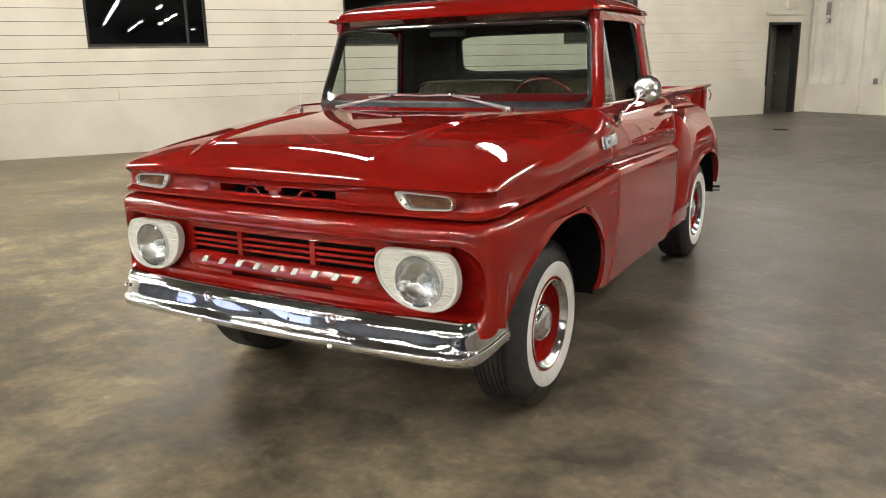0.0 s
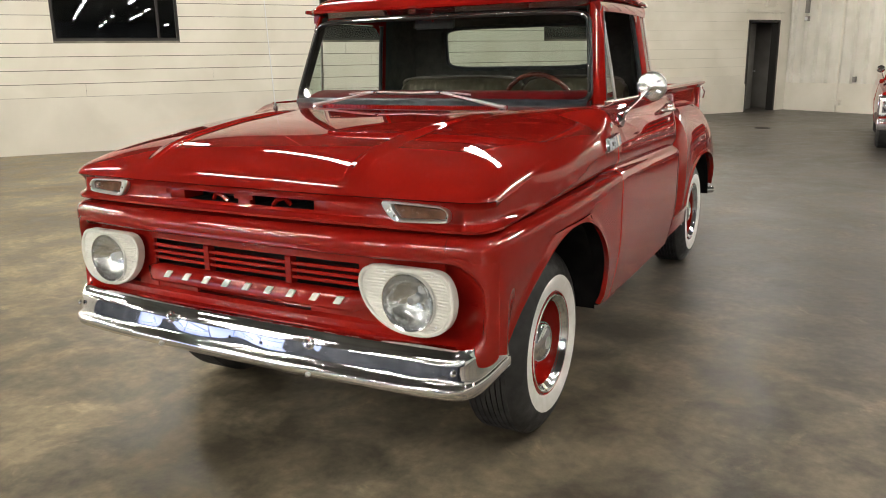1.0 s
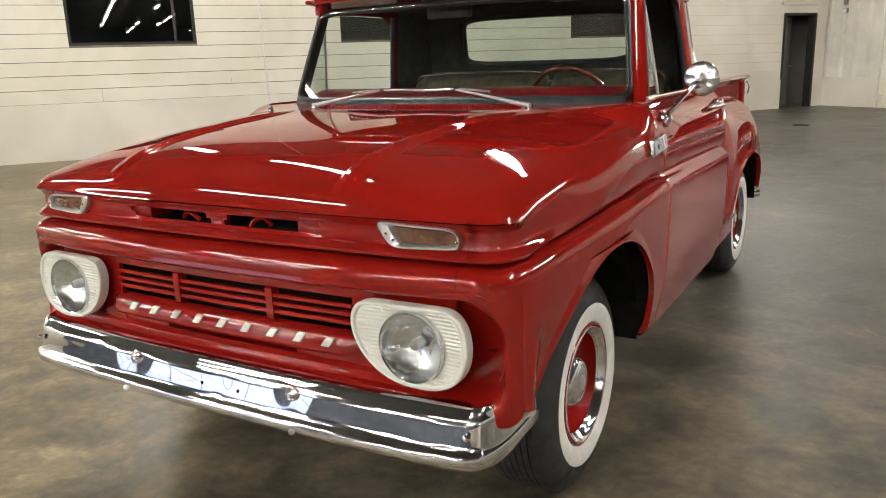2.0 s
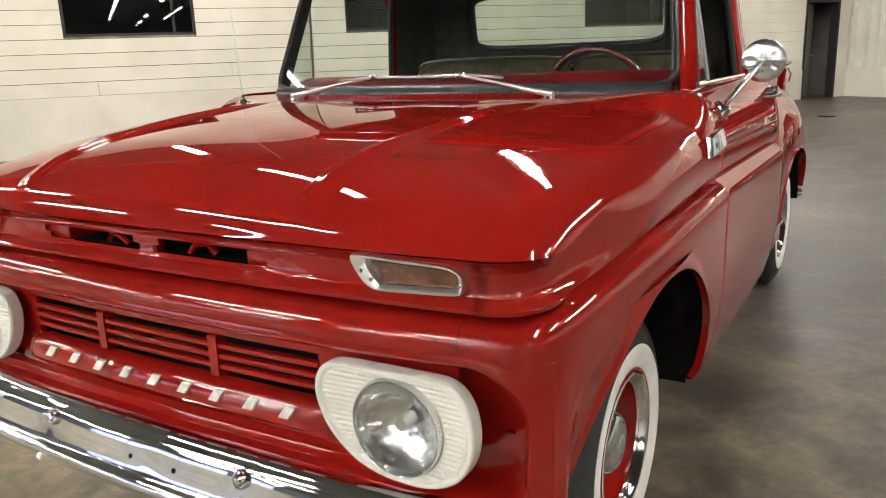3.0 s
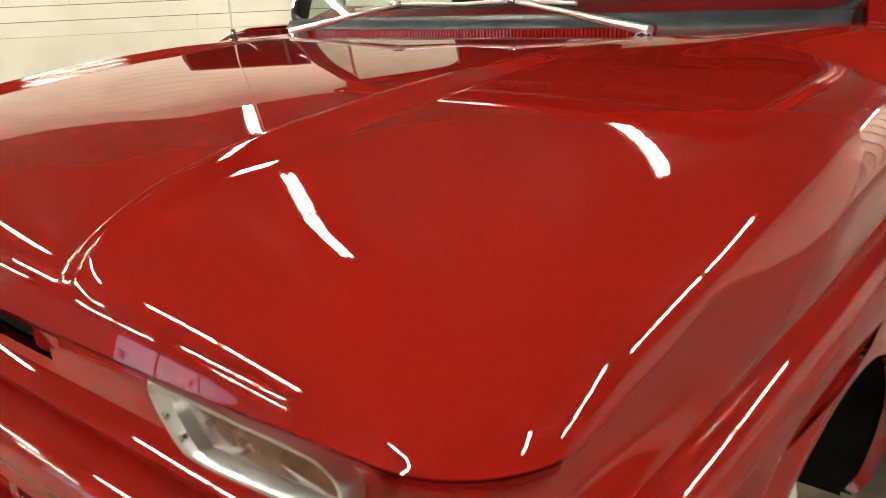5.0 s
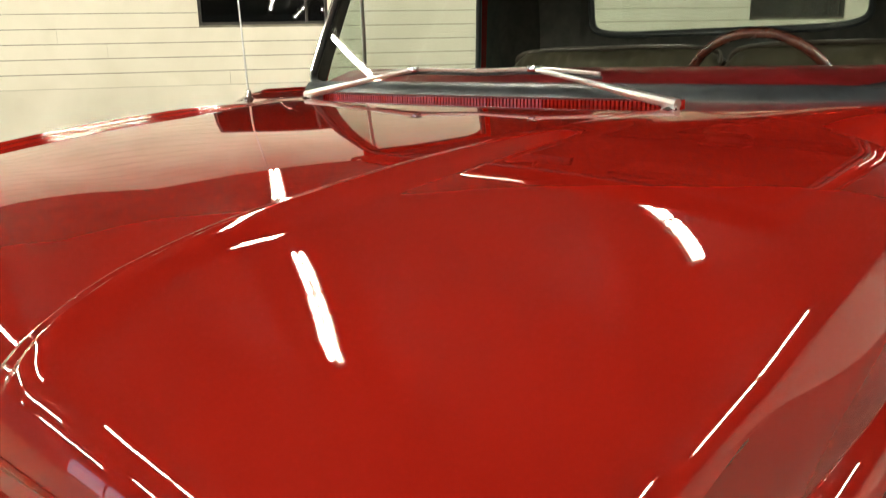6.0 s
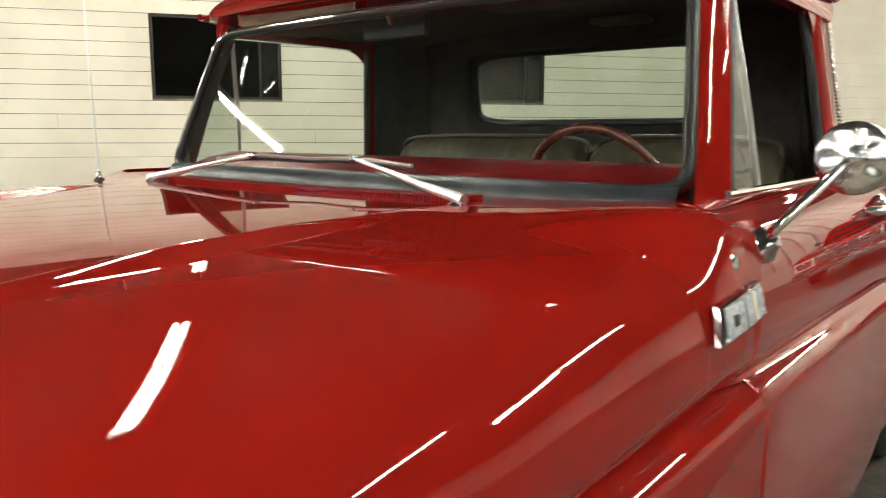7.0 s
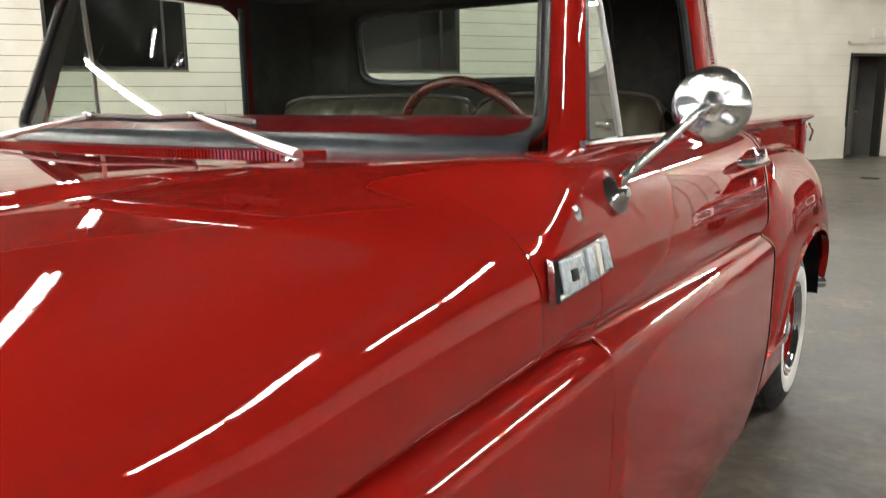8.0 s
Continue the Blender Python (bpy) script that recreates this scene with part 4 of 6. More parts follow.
def build_headlight(grille, s):
    truck = grille.parent
    bez = new("headlight")
    bez.parent = truck
    tagged(bez, "round sealed headlight in a ribbed cream-white bezel")
    n = 192
    loop = spline([(x - 0.2 * max(0.0, x - 0.70), z, 0) for x, z in BEZEL], n, True)
    cx, cz = LAMP
    loop.sort(key=lambda v: math.atan2(v.y - cz, v.x - cx))
    yb = -0.771

    def plane_y(x):
        return yb + 0.05 * max(0.0, x - 0.60) ** 2 + 0.02 * (x - 0.67)

    def at(x, z, d):
        return Vector((s * x, plane_y(x) + d, z))

    rows = [[at(v.x, v.y, 0.032) for v in loop], [at(v.x, v.y, 0.004) for v in loop]]
    for inset, d in ((0.003, 0.0005), (0.007, 0.0), (0.011, 0.001), (0.0145, 0.006)):
        row = []
        for v in loop:
            dx, dz = cx - v.x, cz - v.y
            L = math.hypot(dx, dz)
            row.append(at(v.x + dx / L * inset, v.y + dz / L * inset, d))
        rows.append(row)
    steps = 42
    for k in range(1, steps + 1):
        row = []
        for v in loop:
            dx, dz = cx - v.x, cz - v.y
            L = math.hypot(dx, dz)
            r = lerp(L - 0.0145, 0.0945, k / steps)
            x, z = cx - dx / L * r, cz - dz / L * r
            t = k / steps
            d = 0.006 + 0.004 * math.sin(t * math.pi * 0.5)
            if 0 < k < steps:
                w = (z / 0.0098) % 1.0
                d -= 0.0028 * smooth(min(w, 1 - w) * 2.6) * smooth((1 - t) * 8) * smooth(t * 12)
            row.append(at(x, z, d))
        rows.append(row)
    rows.append([at(cx - (cx - v.x) / math.hypot(cx - v.x, cz - v.y) * 0.093, cz - (cz - v.y) / math.hypot(cx - v.x, cz - v.y) * 0.093, 0.035) for v in loop])
    part("bezel", grid(rows, True), WHITE, bez, "cream-white ribbed bezel")
    c = Vector((s * cx, plane_y(cx), cz))
    part("lamp_ring", lathe(c, (0, -1, 0), [(0.093, -0.03), (0.0935, -0.004), (0.0915, 0.001), (0.088, -0.001), (0.087, -0.012)], 48), CHROME, bez)
    part("reflector", lathe(c, (0, -1, 0), [(0.088, -0.006), (0.080, -0.022), (0.064, -0.040), (0.040, -0.056), (0.016, -0.063), (0.0, -0.064)], 40), REFLECTOR, bez)
    part("bulb_cap", lathe(c, (0, -1, 0), [(0.0, -0.018), (0.012, -0.02), (0.016, -0.03), (0.014, -0.055)], 18), STEEL, bez)
    part("lens", lathe(c, (0, -1, 0), [(0.088, -0.004), (0.080, 0.004), (0.066, 0.010), (0.045, 0.016), (0.022, 0.0195), (0.0, 0.0205)], 48), LENS, bez, "fluted clear glass lens")
    for x, z in ((0.588, 0.797), (0.752, 0.799), (0.594, 0.648), (0.762, 0.640), (0.64, 0.622)):
        part("screw", lathe(at(x, z, 0.0075), (0, -1, 0), [(0.0035, -0.004), (0.0035, 0.003), (0.002, 0.0045), (0.0, 0.0048)], 10), STEEL, bez)


def build_signals(truck):
    for s in (-1, 1):
        sig = new("turn_signal")
        sig.parent = truck
        tagged(sig, "turn signal with an aluminium frame and amber lens")
        outer = [(0.562, 1.004), (0.580, 1.011), (0.66, 1.0085), (0.745, 1.005), (0.772, 0.999), (0.787, 0.984), (0.786, 0.963), (0.772, 0.953), (0.70, 0.949), (0.622, 0.947), (0.592, 0.957), (0.569, 0.985)]
        mid = [(0.600, 1.000), (0.608, 1.001), (0.66, 0.9995), (0.745, 0.9965), (0.764, 0.994), (0.7755, 0.987), (0.7755, 0.968), (0.768, 0.963), (0.70, 0.960), (0.634, 0.9585), (0.622, 0.963), (0.604, 0.985)]

        def yy(x):
            return front_y(x) + 0.014

        def at(p, d):
            return Vector((s * p[0], yy(p[0]) + d, p[1]))

        o = [(v.x, v.y) for v in spline([(x, z, 0) for x, z in outer], 72, True)]
        m = [(v.x, v.y) for v in spline([(x, z, 0) for x, z in mid], 72, True)]

        def mix(t):
            return [(lerp(a[0], b[0], t), lerp(a[1], b[1], t)) for a, b in zip(o, m)]

        rows = [[at(p, 0.015) for p in o], [at(p, -0.006) for p in o], [at(p, -0.010) for p in mix(0.15)], [at(p, -0.010) for p in mix(0.5)], [at(p, -0.006) for p in mix(0.85)], [at(p, 0.006) for p in m]]
        part("frame", grid(rows, True), STEEL, sig, "brushed aluminium frame")
        c = (sum(p[0] for p in m) / len(m), sum(p[1] for p in m) / len(m))
        rows = [[at(p, 0.004) for p in m], [at((lerp(p[0], c[0], 0.15), lerp(p[1], c[1], 0.15)), 0.001) for p in m], [at((lerp(p[0], c[0], 0.999), lerp(p[1], c[1], 0.999)), 0.0) for p in m]]
        part("lens", grid(rows, True), AMBER, sig, "amber lens")
        for x, z in ((0.588, 0.982), (0.607, 0.967), (0.7815, 0.972)):
            part("screw", lathe(at((x, z), -0.009), (0, -1, 0), [(0.004, -0.002), (0.004, 0.002), (0.0, 0.0035)], 10), CHROME, sig)


BUMPER = [(-0.758, 0.566), (-0.780, 0.5745), (-0.796, 0.5755), (-0.808, 0.571), (-0.816, 0.564), (-0.820, 0.556), (-0.826, 0.5515), (-0.831, 0.546), (-0.836, 0.530), (-0.8415, 0.510), (-0.8475, 0.490),
          (-0.852, 0.478), (-0.855, 0.4745), (-0.864, 0.472), (-0.870, 0.465), (-0.8725, 0.454), (-0.870, 0.442), (-0.862, 0.432), (-0.846, 0.425), (-0.825, 0.422)]


def build_bumper(truck):
    bumper = new("front_bumper")
    bumper.parent = truck
    tagged(bumper, "chrome wrap-around front bumper")
    keys = []
    for k in range(181):
        x = lerp(-0.80, 0.80, k / 180)
        keys.append((x, 0.020 * (x / 0.8) ** 2 + 0.012 * (x / 0.8) ** 6))
    path = [(x, dy, 0.0) for x, dy in keys]
    # plan line of the face, with the ends wrapped back
    plan = [Vector((x, -0.822 + dy, 0)) for x, dy, _ in path]
    right = spline([(0.80, -0.790, 0), (0.846, -0.778, 0), (0.872, -0.742, 0), (0.884, -0.69, 0), (0.891, -0.62, 0), (0.893, -0.52, 0)], 26)
    left = [Vector((-v.x, v.y, 0)) for v in reversed(right)]
    plan = left[:-1] + plan[:] + right[1:]
    plan = with_normals([(v.x, v.y) for v in plan])
    rows = []
    for x, y, nx, ny in plan:
        # the ends of the bar rise a little at their tips
        e = smooth((abs(x) - 0.80) / 0.09)
        row = []
        for py, pz in BUMPER:
            o = -(py + 0.84)
            o = lerp(o, 0.35 * o + 0.001, e)
            # the plate is drawn in round the bolts
            for bx, bz, deep in ((-0.313, 0.533, 0.003), (0.313, 0.533, 0.003), (0.05, 0.512, 0.002), (-0.62, 0.515, 0.0012), (0.62, 0.515, 0.0012)):
                o -= deep * math.exp(-((x - bx) / 0.05) ** 2 - ((pz - bz) / 0.028) ** 2)
            tip = smooth((y + 0.74) / 0.20)
            row.append(Vector((x + nx * o, y + ny * o, lerp(pz, 0.445 + (pz - 0.422) * 0.86, tip))))
        rows.append(row)
    ob = part("bar", grid(rows), PLATED, bumper)
    ob.modifiers.new("t", "SOLIDIFY").thickness = 0.004
    for x in (-0.313, 0.313):
        c = Vector((x, -0.818 + 0.020 * (x / 0.8) ** 2, 0.536))
        part("bolt", lathe(c, (0, -0.93, 0.36), [(0.021, -0.008), (0.021, 0.001), (0.018, 0.004), (0.0165, 0.0025), (0.0135, 0.003), (0.010, 0.009), (0.0, 0.0105)], 20), CHROME, bumper)
    for x in (-0.332, 0.332):
        c = Vector((x, -0.846, 0.444))
        part("bolt", lathe(c, (0, -0.9, -0.4), [(0.0095, -0.004), (0.0095, 0.005), (0.0065, 0.0105), (0.0, 0.012)], 14), STEEL, bumper)
    # black discs paint the dark of two bolt holes
    for x in (-0.02, 0.12):
        c = Vector((x, -0.8235, 0.508))
        part("bolt_hole_disc", lathe(c, (0, -0.96, 0.25), [(0.0, 0.0016), (0.0055, 0.0016), (0.0062, 0.0)], 14), BLACK, bumper)
    for x in (-0.835, 0.835):
        c = Vector((x, -0.795, 0.515))
        part("bolt", lathe(c, (0.25 * (1 if x > 0 else -1), -0.9, 0.3), [(0.009, -0.004), (0.009, 0.003), (0.0, 0.007)], 14), CHROME, bumper)
    for x in (-0.36, 0.36):
        part("bracket", box((x - 0.03, -0.80, 0.43), (x + 0.03, -0.62, 0.50), None, 0.004), BLACK, bumper)


# ---------------------------------------------------------------- wheels
def build_wheel(truck):
    """Built with its outer face towards +x and its centre in the origin."""
    w = new("wheel")
    w.parent = truck
    tagged(w, "whitewall tyre on a red steel wheel with chrome trim ring")
    R = 0.358
    ax = (1, 0, 0)
    tyre = [(0.205, 0.000), (0.222, 0.008), (0.268, 0.012), (0.292, 0.008), (0.316, -0.002), (0.334, -0.013), (0.348, -0.024), (R, -0.036)]
    # tread with four grooves
    for k in range(7):
        a, b = -0.036 - k * 0.022, -0.036 - k * 0.022 - 0.0175
        tyre += [(R + 0.0012, a), (R + 0.0012, b), (R - 0.007, b - 0.001), (R - 0.007, b - 0.0035)]
    tyre += [(R, -0.192), (0.345, -0.206), (0.322, -0.218), (0.28, -0.224), (0.235, -0.220), (0.205, -0.205)]
    t = part("tyre", lathe((0, 0, 0), ax, tyre, 72), RUBBER, w, "black tyre with ribbed tread")
    part("whitewall", lathe((0, 0, 0), ax, [(0.206, 0.000), (0.208, 0.005), (0.222, 0.0105), (0.245, 0.0145), (0.265, 0.0145), (0.2695, 0.0125), (0.2695, 0.009)], 72), WHITEWALL, t, "clean wide whitewall band")
    part("rim", lathe((0, 0, 0), ax, [(0.190, -0.19), (0.203, -0.008), (0.2055, 0.002), (0.203, 0.006), (0.198, 0.005), (0.193, 0.000), (0.188, -0.010)], 64), PAINT, w)
    part("trim_ring", lathe((0, 0, 0), ax, [(0.196, 0.002), (0.195, 0.0075), (0.191, 0.009), (0.186, 0.006), (0.181, -0.003), (0.175, -0.010), (0.170, -0.016), (0.167, -0.020)], 64), CHROME, w, "chrome trim ring")
    part("disc", lathe((0, 0, 0), ax, [(0.171, -0.014), (0.168, -0.030), (0.165, -0.070), (0.158, -0.082), (0.148, -0.084), (0.136, -0.078), (0.122, -0.066), (0.108, -0.060), (0.096, -0.063), (0.05, -0.066), (0.0, -0.066)], 48), PAINT, w)
    cap = part("hubcap", lathe((-0.060, 0, 0), ax, [(0.090, -0.004), (0.0905, 0.004), (0.089, 0.014), (0.085, 0.024), (0.076, 0.036), (0.066, 0.043), (0.061, 0.0445), (0.056, 0.0425), (0.052, 0.0445), (0.034, 0.050), (0.0, 0.052)], 48), CHROME, w, "small domed chrome hubcap")
    part("emblem_plate", lathe((-0.010, 0, 0), ax, [(0.024, -0.003), (0.026, 0.0015), (0.022, 0.003), (0.0, 0.0035)], 24), STEEL, cap)
    # black discs paint the dark of the wheel's slots
    for k in range(4):
        a = math.tau * (k + 0.5) / 4
        c = Vector((-0.070, 0.150 * math.cos(a), 0.142 * math.sin(a)))
        part("vent_slot_disc", lathe(c, ax, [(0.011, -0.012), (0.011, -0.006), (0.0, -0.0062)], 10), BLACK, w)
    return w


def build_wheels(truck):
    first = build_wheel(truck)
    first.matrix_basis = pose(0.850, 0, 0.345)
    for x, y, turn in ((0.842, 2.921, 0), (-0.850, 0, 180), (-0.842, 2.921, 180)):
        c = copy_thing(first, pose(x, y, 0.345, 0, 0, turn))
        c.parent = truck


# ---------------------------------------------------------------- cab
def door_profile(y):
    """The door's section from the window sill down to its foot: half width and height."""
    dz = -0.022 * (y - 0.475) / 1.15
    pts = [(0.842, 1.232), (0.862, 1.229), (0.885, 1.221), (0.908, 1.205), (0.926, 1.182), (0.939, 1.150), (0.949, 1.112), (0.957, 1.075), (0.962, 1.040), (0.963, 1.015), (0.960, 1.000),
           (0.954, 0.989), (0.949, 0.982), (0.947, 0.976), (0.950, 0.969), (0.962, 0.962), (0.975, 0.952), (0.983, 0.938), (0.986, 0.920), (0.987, 0.890)]
    pts = [(x, z + dz * smooth((1.12 - z) / 0.1)) for x, z in pts]
    z0 = pts[-1][1]
    for k in range(1, 13):
        z = lerp(z0, 0.400, k / 12)
        pts.append((0.987 + under(z) - 0.002 * k / 12, z))
    pts.append((0.925, 0.393))
    pts.append((0.89, 0.396))
    # the ridge fades out towards the door's rear corner
    return pts


def strip_loft(sections):
    """A closed bar through sections of equal length."""
    return grid(sections, True, None, True)


def build_cab(truck):
    for s in (-1, 1):
        # cowl side between fender and door
        def even(pts, n):
            acc = [0.0]
            for a, b in zip(pts, pts[1:]):
                acc.append(acc[-1] + math.hypot(b[0] - a[0], b[1] - a[1]))
            return [(curve1([(d, p[0]) for d, p in zip(acc, pts)], acc[-1] * k / n), curve1([(d, p[1]) for d, p in zip(acc, pts)], acc[-1] * k / n)) for k in range(n + 1)]

        front = even(side_section(SEAM), 18)
        xd = hood_half(0.475)
        rear = even([(xd, curve1(DOOR_TOP, xd))] + [p for p in door_profile(0.475)[:15] if p[0] > xd or p[1] < 1.03], 18)
        rows = []
        for i in range(11):
            y = lerp(SEAM + 0.0018, 0.4735, i / 10)
            q = smooth((y - SEAM) / (0.475 - SEAM))
            top = (hood_half(y), hood_z(hood_half(y), y))
            col = []
            for k in range(19):
                x, z = lerp(front[k][0], rear[k][0], q), lerp(front[k][1], rear[k][1], q)
                if k == 0:
                    dx, dz = top[0] - x, top[1] - z
                f = max(0.0, 1 - k / 9)
                col.append(Vector((x + dx * f, y, z + dz * f)))
            rows.append(col)
        part("cowl_side", mirrored(grid(rows), s), PAINT, truck)
        # door
        door = new("door")
        door.parent = truck
        tagged(door, "red cab door with chrome handle, window frame and round mirror")
        ys = [0.4755, 0.480] + [lerp(0.49, 1.60, k / 24) for k in range(25)] + [1.614, 1.6205]
        rows = []
        for i, y in enumerate(ys):
            inset = 0.003 if i in (0, len(ys) - 1) else (0.0008 if i in (1, len(ys) - 2) else 0.0)
            rows.append([Vector((x - inset, y, z)) for x, z in door_profile(y)])
        # the top edge follows the cowl where the door meets the pillar
        ob = part("door_skin", mirrored(grid(rows), s), PAINT, door)
        ob.modifiers.new("t", "SOLIDIFY").thickness = 0.003
        # rear side of the cab behind the door
        rows = []
        for i in range(9):
            a = i / 8
            y = lerp(1.623, 1.735, a)
            drop = 0.10 * (1 - math.sqrt(max(0.0, 1 - a * a))) * 1.0
            rows.append([Vector((x - drop, y, z)) for x, z in door_profile(y)])
        part("cab_corner", mirrored(grid(rows), s), PAINT, truck)
        # rear quarter of the cab above the sill
        rows = []
        for t in [k / 6 for k in range(7)]:
            z = lerp(1.225, 1.69, t)
            xo = lerp(0.8415, 0.7695, t)
            ya = lerp(1.503, 1.453, t)
            yz = 1.735 - 0.06 * max(0.0, (z - 1.25) / 0.45) ** 1.3
            rows.append([Vector((xo - 0.003, ya, z)), Vector((xo, ya + 0.003, z)), Vector((xo - 0.003, lerp(ya, yz, 0.25), z)), Vector((xo - 0.022, lerp(ya, yz, 0.55), z)), Vector((xo - 0.060, lerp(ya, yz, 0.82), z)), Vector((xo - 0.14, yz + 0.002, z))])
        part("rear_quarter", mirrored(grid(rows), s), PAINT, truck)
        bm = bmesh.new()
        for k in range(46):
            t = (k + 0.5) / 46
            z = lerp(1.245, 1.685, t)
            xo, ya = lerp(0.8415, 0.7695, t), lerp(1.503, 1.453, t)
            yz = 1.735 - 0.06 * max(0.0, (z - 1.25) / 0.45) ** 1.3
            p = Vector((xo - 0.022, lerp(ya, yz, 0.60), z))
            add_box(bm, p + Vector((-0.014, -0.016, -0.0036)), p + Vector((0.010, 0.020, 0.0036)), None, 0.0012)
        part("ribbed_trim", mirrored(bm, s), CHROME, truck, "ribbed bright strip at the cab's rear corner")
        # window frame: front pillar of the door, header, rear post
        def post(p0, p1, w0, w1, depth, material, name, owner):
            (x0, y0, z0), (x1, y1, z1) = p0, p1
            secs = []
            for t in (0.0, 0.33, 0.66, 1.0):
                x, y, z, w = lerp(x0, x1, t), lerp(y0, y1, t), lerp(z0, z1, t), lerp(w0, w1, t)
                secs.append([Vector((x - 0.008, y, z)), Vector((x - 0.001, y + w * 0.2, z)), Vector((x + 0.005, y + w * 0.6, z)), Vector((x + 0.006, y + w, z)), Vector((x - depth, y + w, z)), Vector((x - depth, y, z))])
            return part(name, mirrored(strip_loft(secs), s), material, owner)

        # windshield pillar
        secs = []
        for t in [k / 8 for k in range(9)]:
            x = lerp(0.826, 0.752, t)
            y = lerp(0.590, 0.740, t)
            z = lerp(1.205, 1.665, t)
            w = lerp(0.075, 0.050, t)
            secs.append([Vector((x - 0.022, y + 0.024, z)), Vector((x - 0.014, y + 0.016, z)), Vector((x - 0.002, y + 0.022, z)), Vector((x + 0.014, y + 0.038, z)), Vector((x + 0.026, y + w, z)),
                         Vector((x + 0.02, y + w + 0.006, z)), Vector((x - 0.035, y + 0.05, z))])
        part("front_pillar", mirrored(strip_loft(secs), s), PAINT, truck)
        secs = []
        for t in [k / 8 for k in range(9)]:
            x, y, z, w = lerp(0.826, 0.752, t), lerp(0.590, 0.740, t), lerp(1.215, 1.655, t), lerp(0.075, 0.050, t)
            secs.append([Vector((x - 0.027, y + 0.022, z)), Vector((x - 0.042, y + 0.052, z)), Vector((x + 0.006, y + w + 0.014, z)), Vector((x + 0.002, y + w - 0.002, z)), Vector((x - 0.028, y + 0.044, z))])
        part("pillar_trim", mirrored(strip_loft(secs), s), DARKHEAD, truck, "dark inner pillar trim")
        post((0.842, 0.655, 1.22), (0.776, 0.775, 1.655), 0.020, 0.018, 0.03, PAINT, "window_frame", door)
        post((0.842, 1.445, 1.22), (0.770, 1.395, 1.66), 0.055, 0.055, 0.022, PAINT, "window_frame", door)
        secs = []
        for t in [k / 10 for k in range(11)]:
            y = lerp(0.76, 1.56, t)
            zc = 1.648 + 0.006 * math.sin(t * math.pi)
            secs.append([Vector((0.781, y, zc - 0.022)), Vector((0.783, y, zc)), Vector((0.778, y, zc + 0.03)), Vector((0.745, y, zc + 0.03)), Vector((0.750, y, zc - 0.022))])
        part("window_frame", mirrored(strip_loft(secs), s), PAINT, door)
        # rounded upper rear corner of the window opening
        arc = [Vector((0.768, 1.405 - 0.105 * (1 - math.cos(a)), 1.55 + 0.082 * math.sin(a))) for a in [k / 8 * math.pi / 2 for k in range(9)]]
        rows = [[v + Vector((0.012, 0, 0)) for v in arc], [Vector((0.782 - 0.06 * (v.z - 1.55), max(v.y, 1.30) * 0.4 + 1.41 * 0.6, v.z * 0.4 + 1.65 * 0.6)) for v in arc]]
        part("window_frame", mirrored(grid(rows), s), PAINT, door)
        # dark channel inside the rear post
        part("window_channel", mirrored(tube([(0.815, 1.44, 1.23), (0.778, 1.405, 1.5), (0.755, 1.388, 1.63)], 0.011, 8), s), GASKET, door)
        # bright sill trim
        part("sill_trim", mirrored(tube([(0.846, 0.66, 1.2345), (0.848, 1.0, 1.2345), (0.848, 1.45, 1.2345)], 0.0075, 8), s), CHROME, door)
        # vent window with its bright post, and the main glass
        part("vent_post", mirrored(tube([(0.833, 0.868, 1.232), (0.812, 0.850, 1.38), (0.773, 0.809, 1.630)], 0.0065, 10), s), STEEL, door)
        part("vent_frame", mirrored(tube([(0.838, 0.690, 1.238), (0.812, 0.735, 1.40), (0.779, 0.800, 1.625)], 0.009, 8), s), GASKET, door)
        rows = [[(0.836, 0.69, 1.235), (0.833, 0.866, 1.235)], [(0.815, 0.742, 1.40), (0.812, 0.846, 1.40)], [(0.780, 0.796, 1.605), (0.778, 0.812, 1.605)]]
        vg = part("vent_glass", mirrored(grid(rows), s), GLASS, door)
        vg.visible_shadow = False
        # vent latch
        part("vent_latch", mirrored(lathe((0.825, 0.84, 1.262), (-1, 0, 0), [(0.012, 0), (0.012, 0.01), (0.006, 0.014), (0.006, 0.03), (0.0, 0.03)], 12), s), CHROME, door)
        # door handle with push button
        part("handle", mirrored(tube(spline([(0.936, 1.345, 1.158), (0.966, 1.36, 1.160), (0.974, 1.42, 1.160), (0.972, 1.48, 1.158), (0.945, 1.50, 1.156)], 14), [0.008, 0.010, 0.011, 0.011, 0.011, 0.011, 0.011, 0.011, 0.011, 0.012, 0.012, 0.012, 0.012, 0.009], 10), s), CHROME, door, "chrome pull handle")
        part("push_button", mirrored(lathe((0.932, 1.522, 1.165), (1, 0, 0.25), [(0.022, -0.01), (0.022, 0.012), (0.017, 0.016), (0.016, 0.030), (0.012, 0.034), (0.0, 0.035)], 20), s), CHROME, door)
        part("lock", mirrored(lathe((0.947, 1.47, 1.105), (1, 0, 0.1), [(0.012, -0.006), (0.012, 0.006), (0.008, 0.009), (0.0, 0.009)], 14), s), CHROME, door)
    # driver's mirror
    mirror = new("side_mirror")
    mirror.parent = truck
    tagged(mirror, "round chrome side mirror on a thin chrome arm")
    head = Vector((1.005, 0.834, 1.297))
    toward = Vector((0.18, -1.0, 0.06)).normalized()
    part("base", lathe((0.938, 0.575, 1.165), (0.9, -0.1, 0.45), [(0.030, -0.012), (0.030, 0.002), (0.020, 0.010), (0.011, 0.022), (0.0, 0.024)], 18), CHROME, mirror)
    part("arm", tube(spline([(0.944, 0.572, 1.176), (0.962, 0.565, 1.200), (0.985, 0.66, 1.245), (0.998, 0.76, 1.28), head], 16), 0.0085, 10), CHROME, mirror)
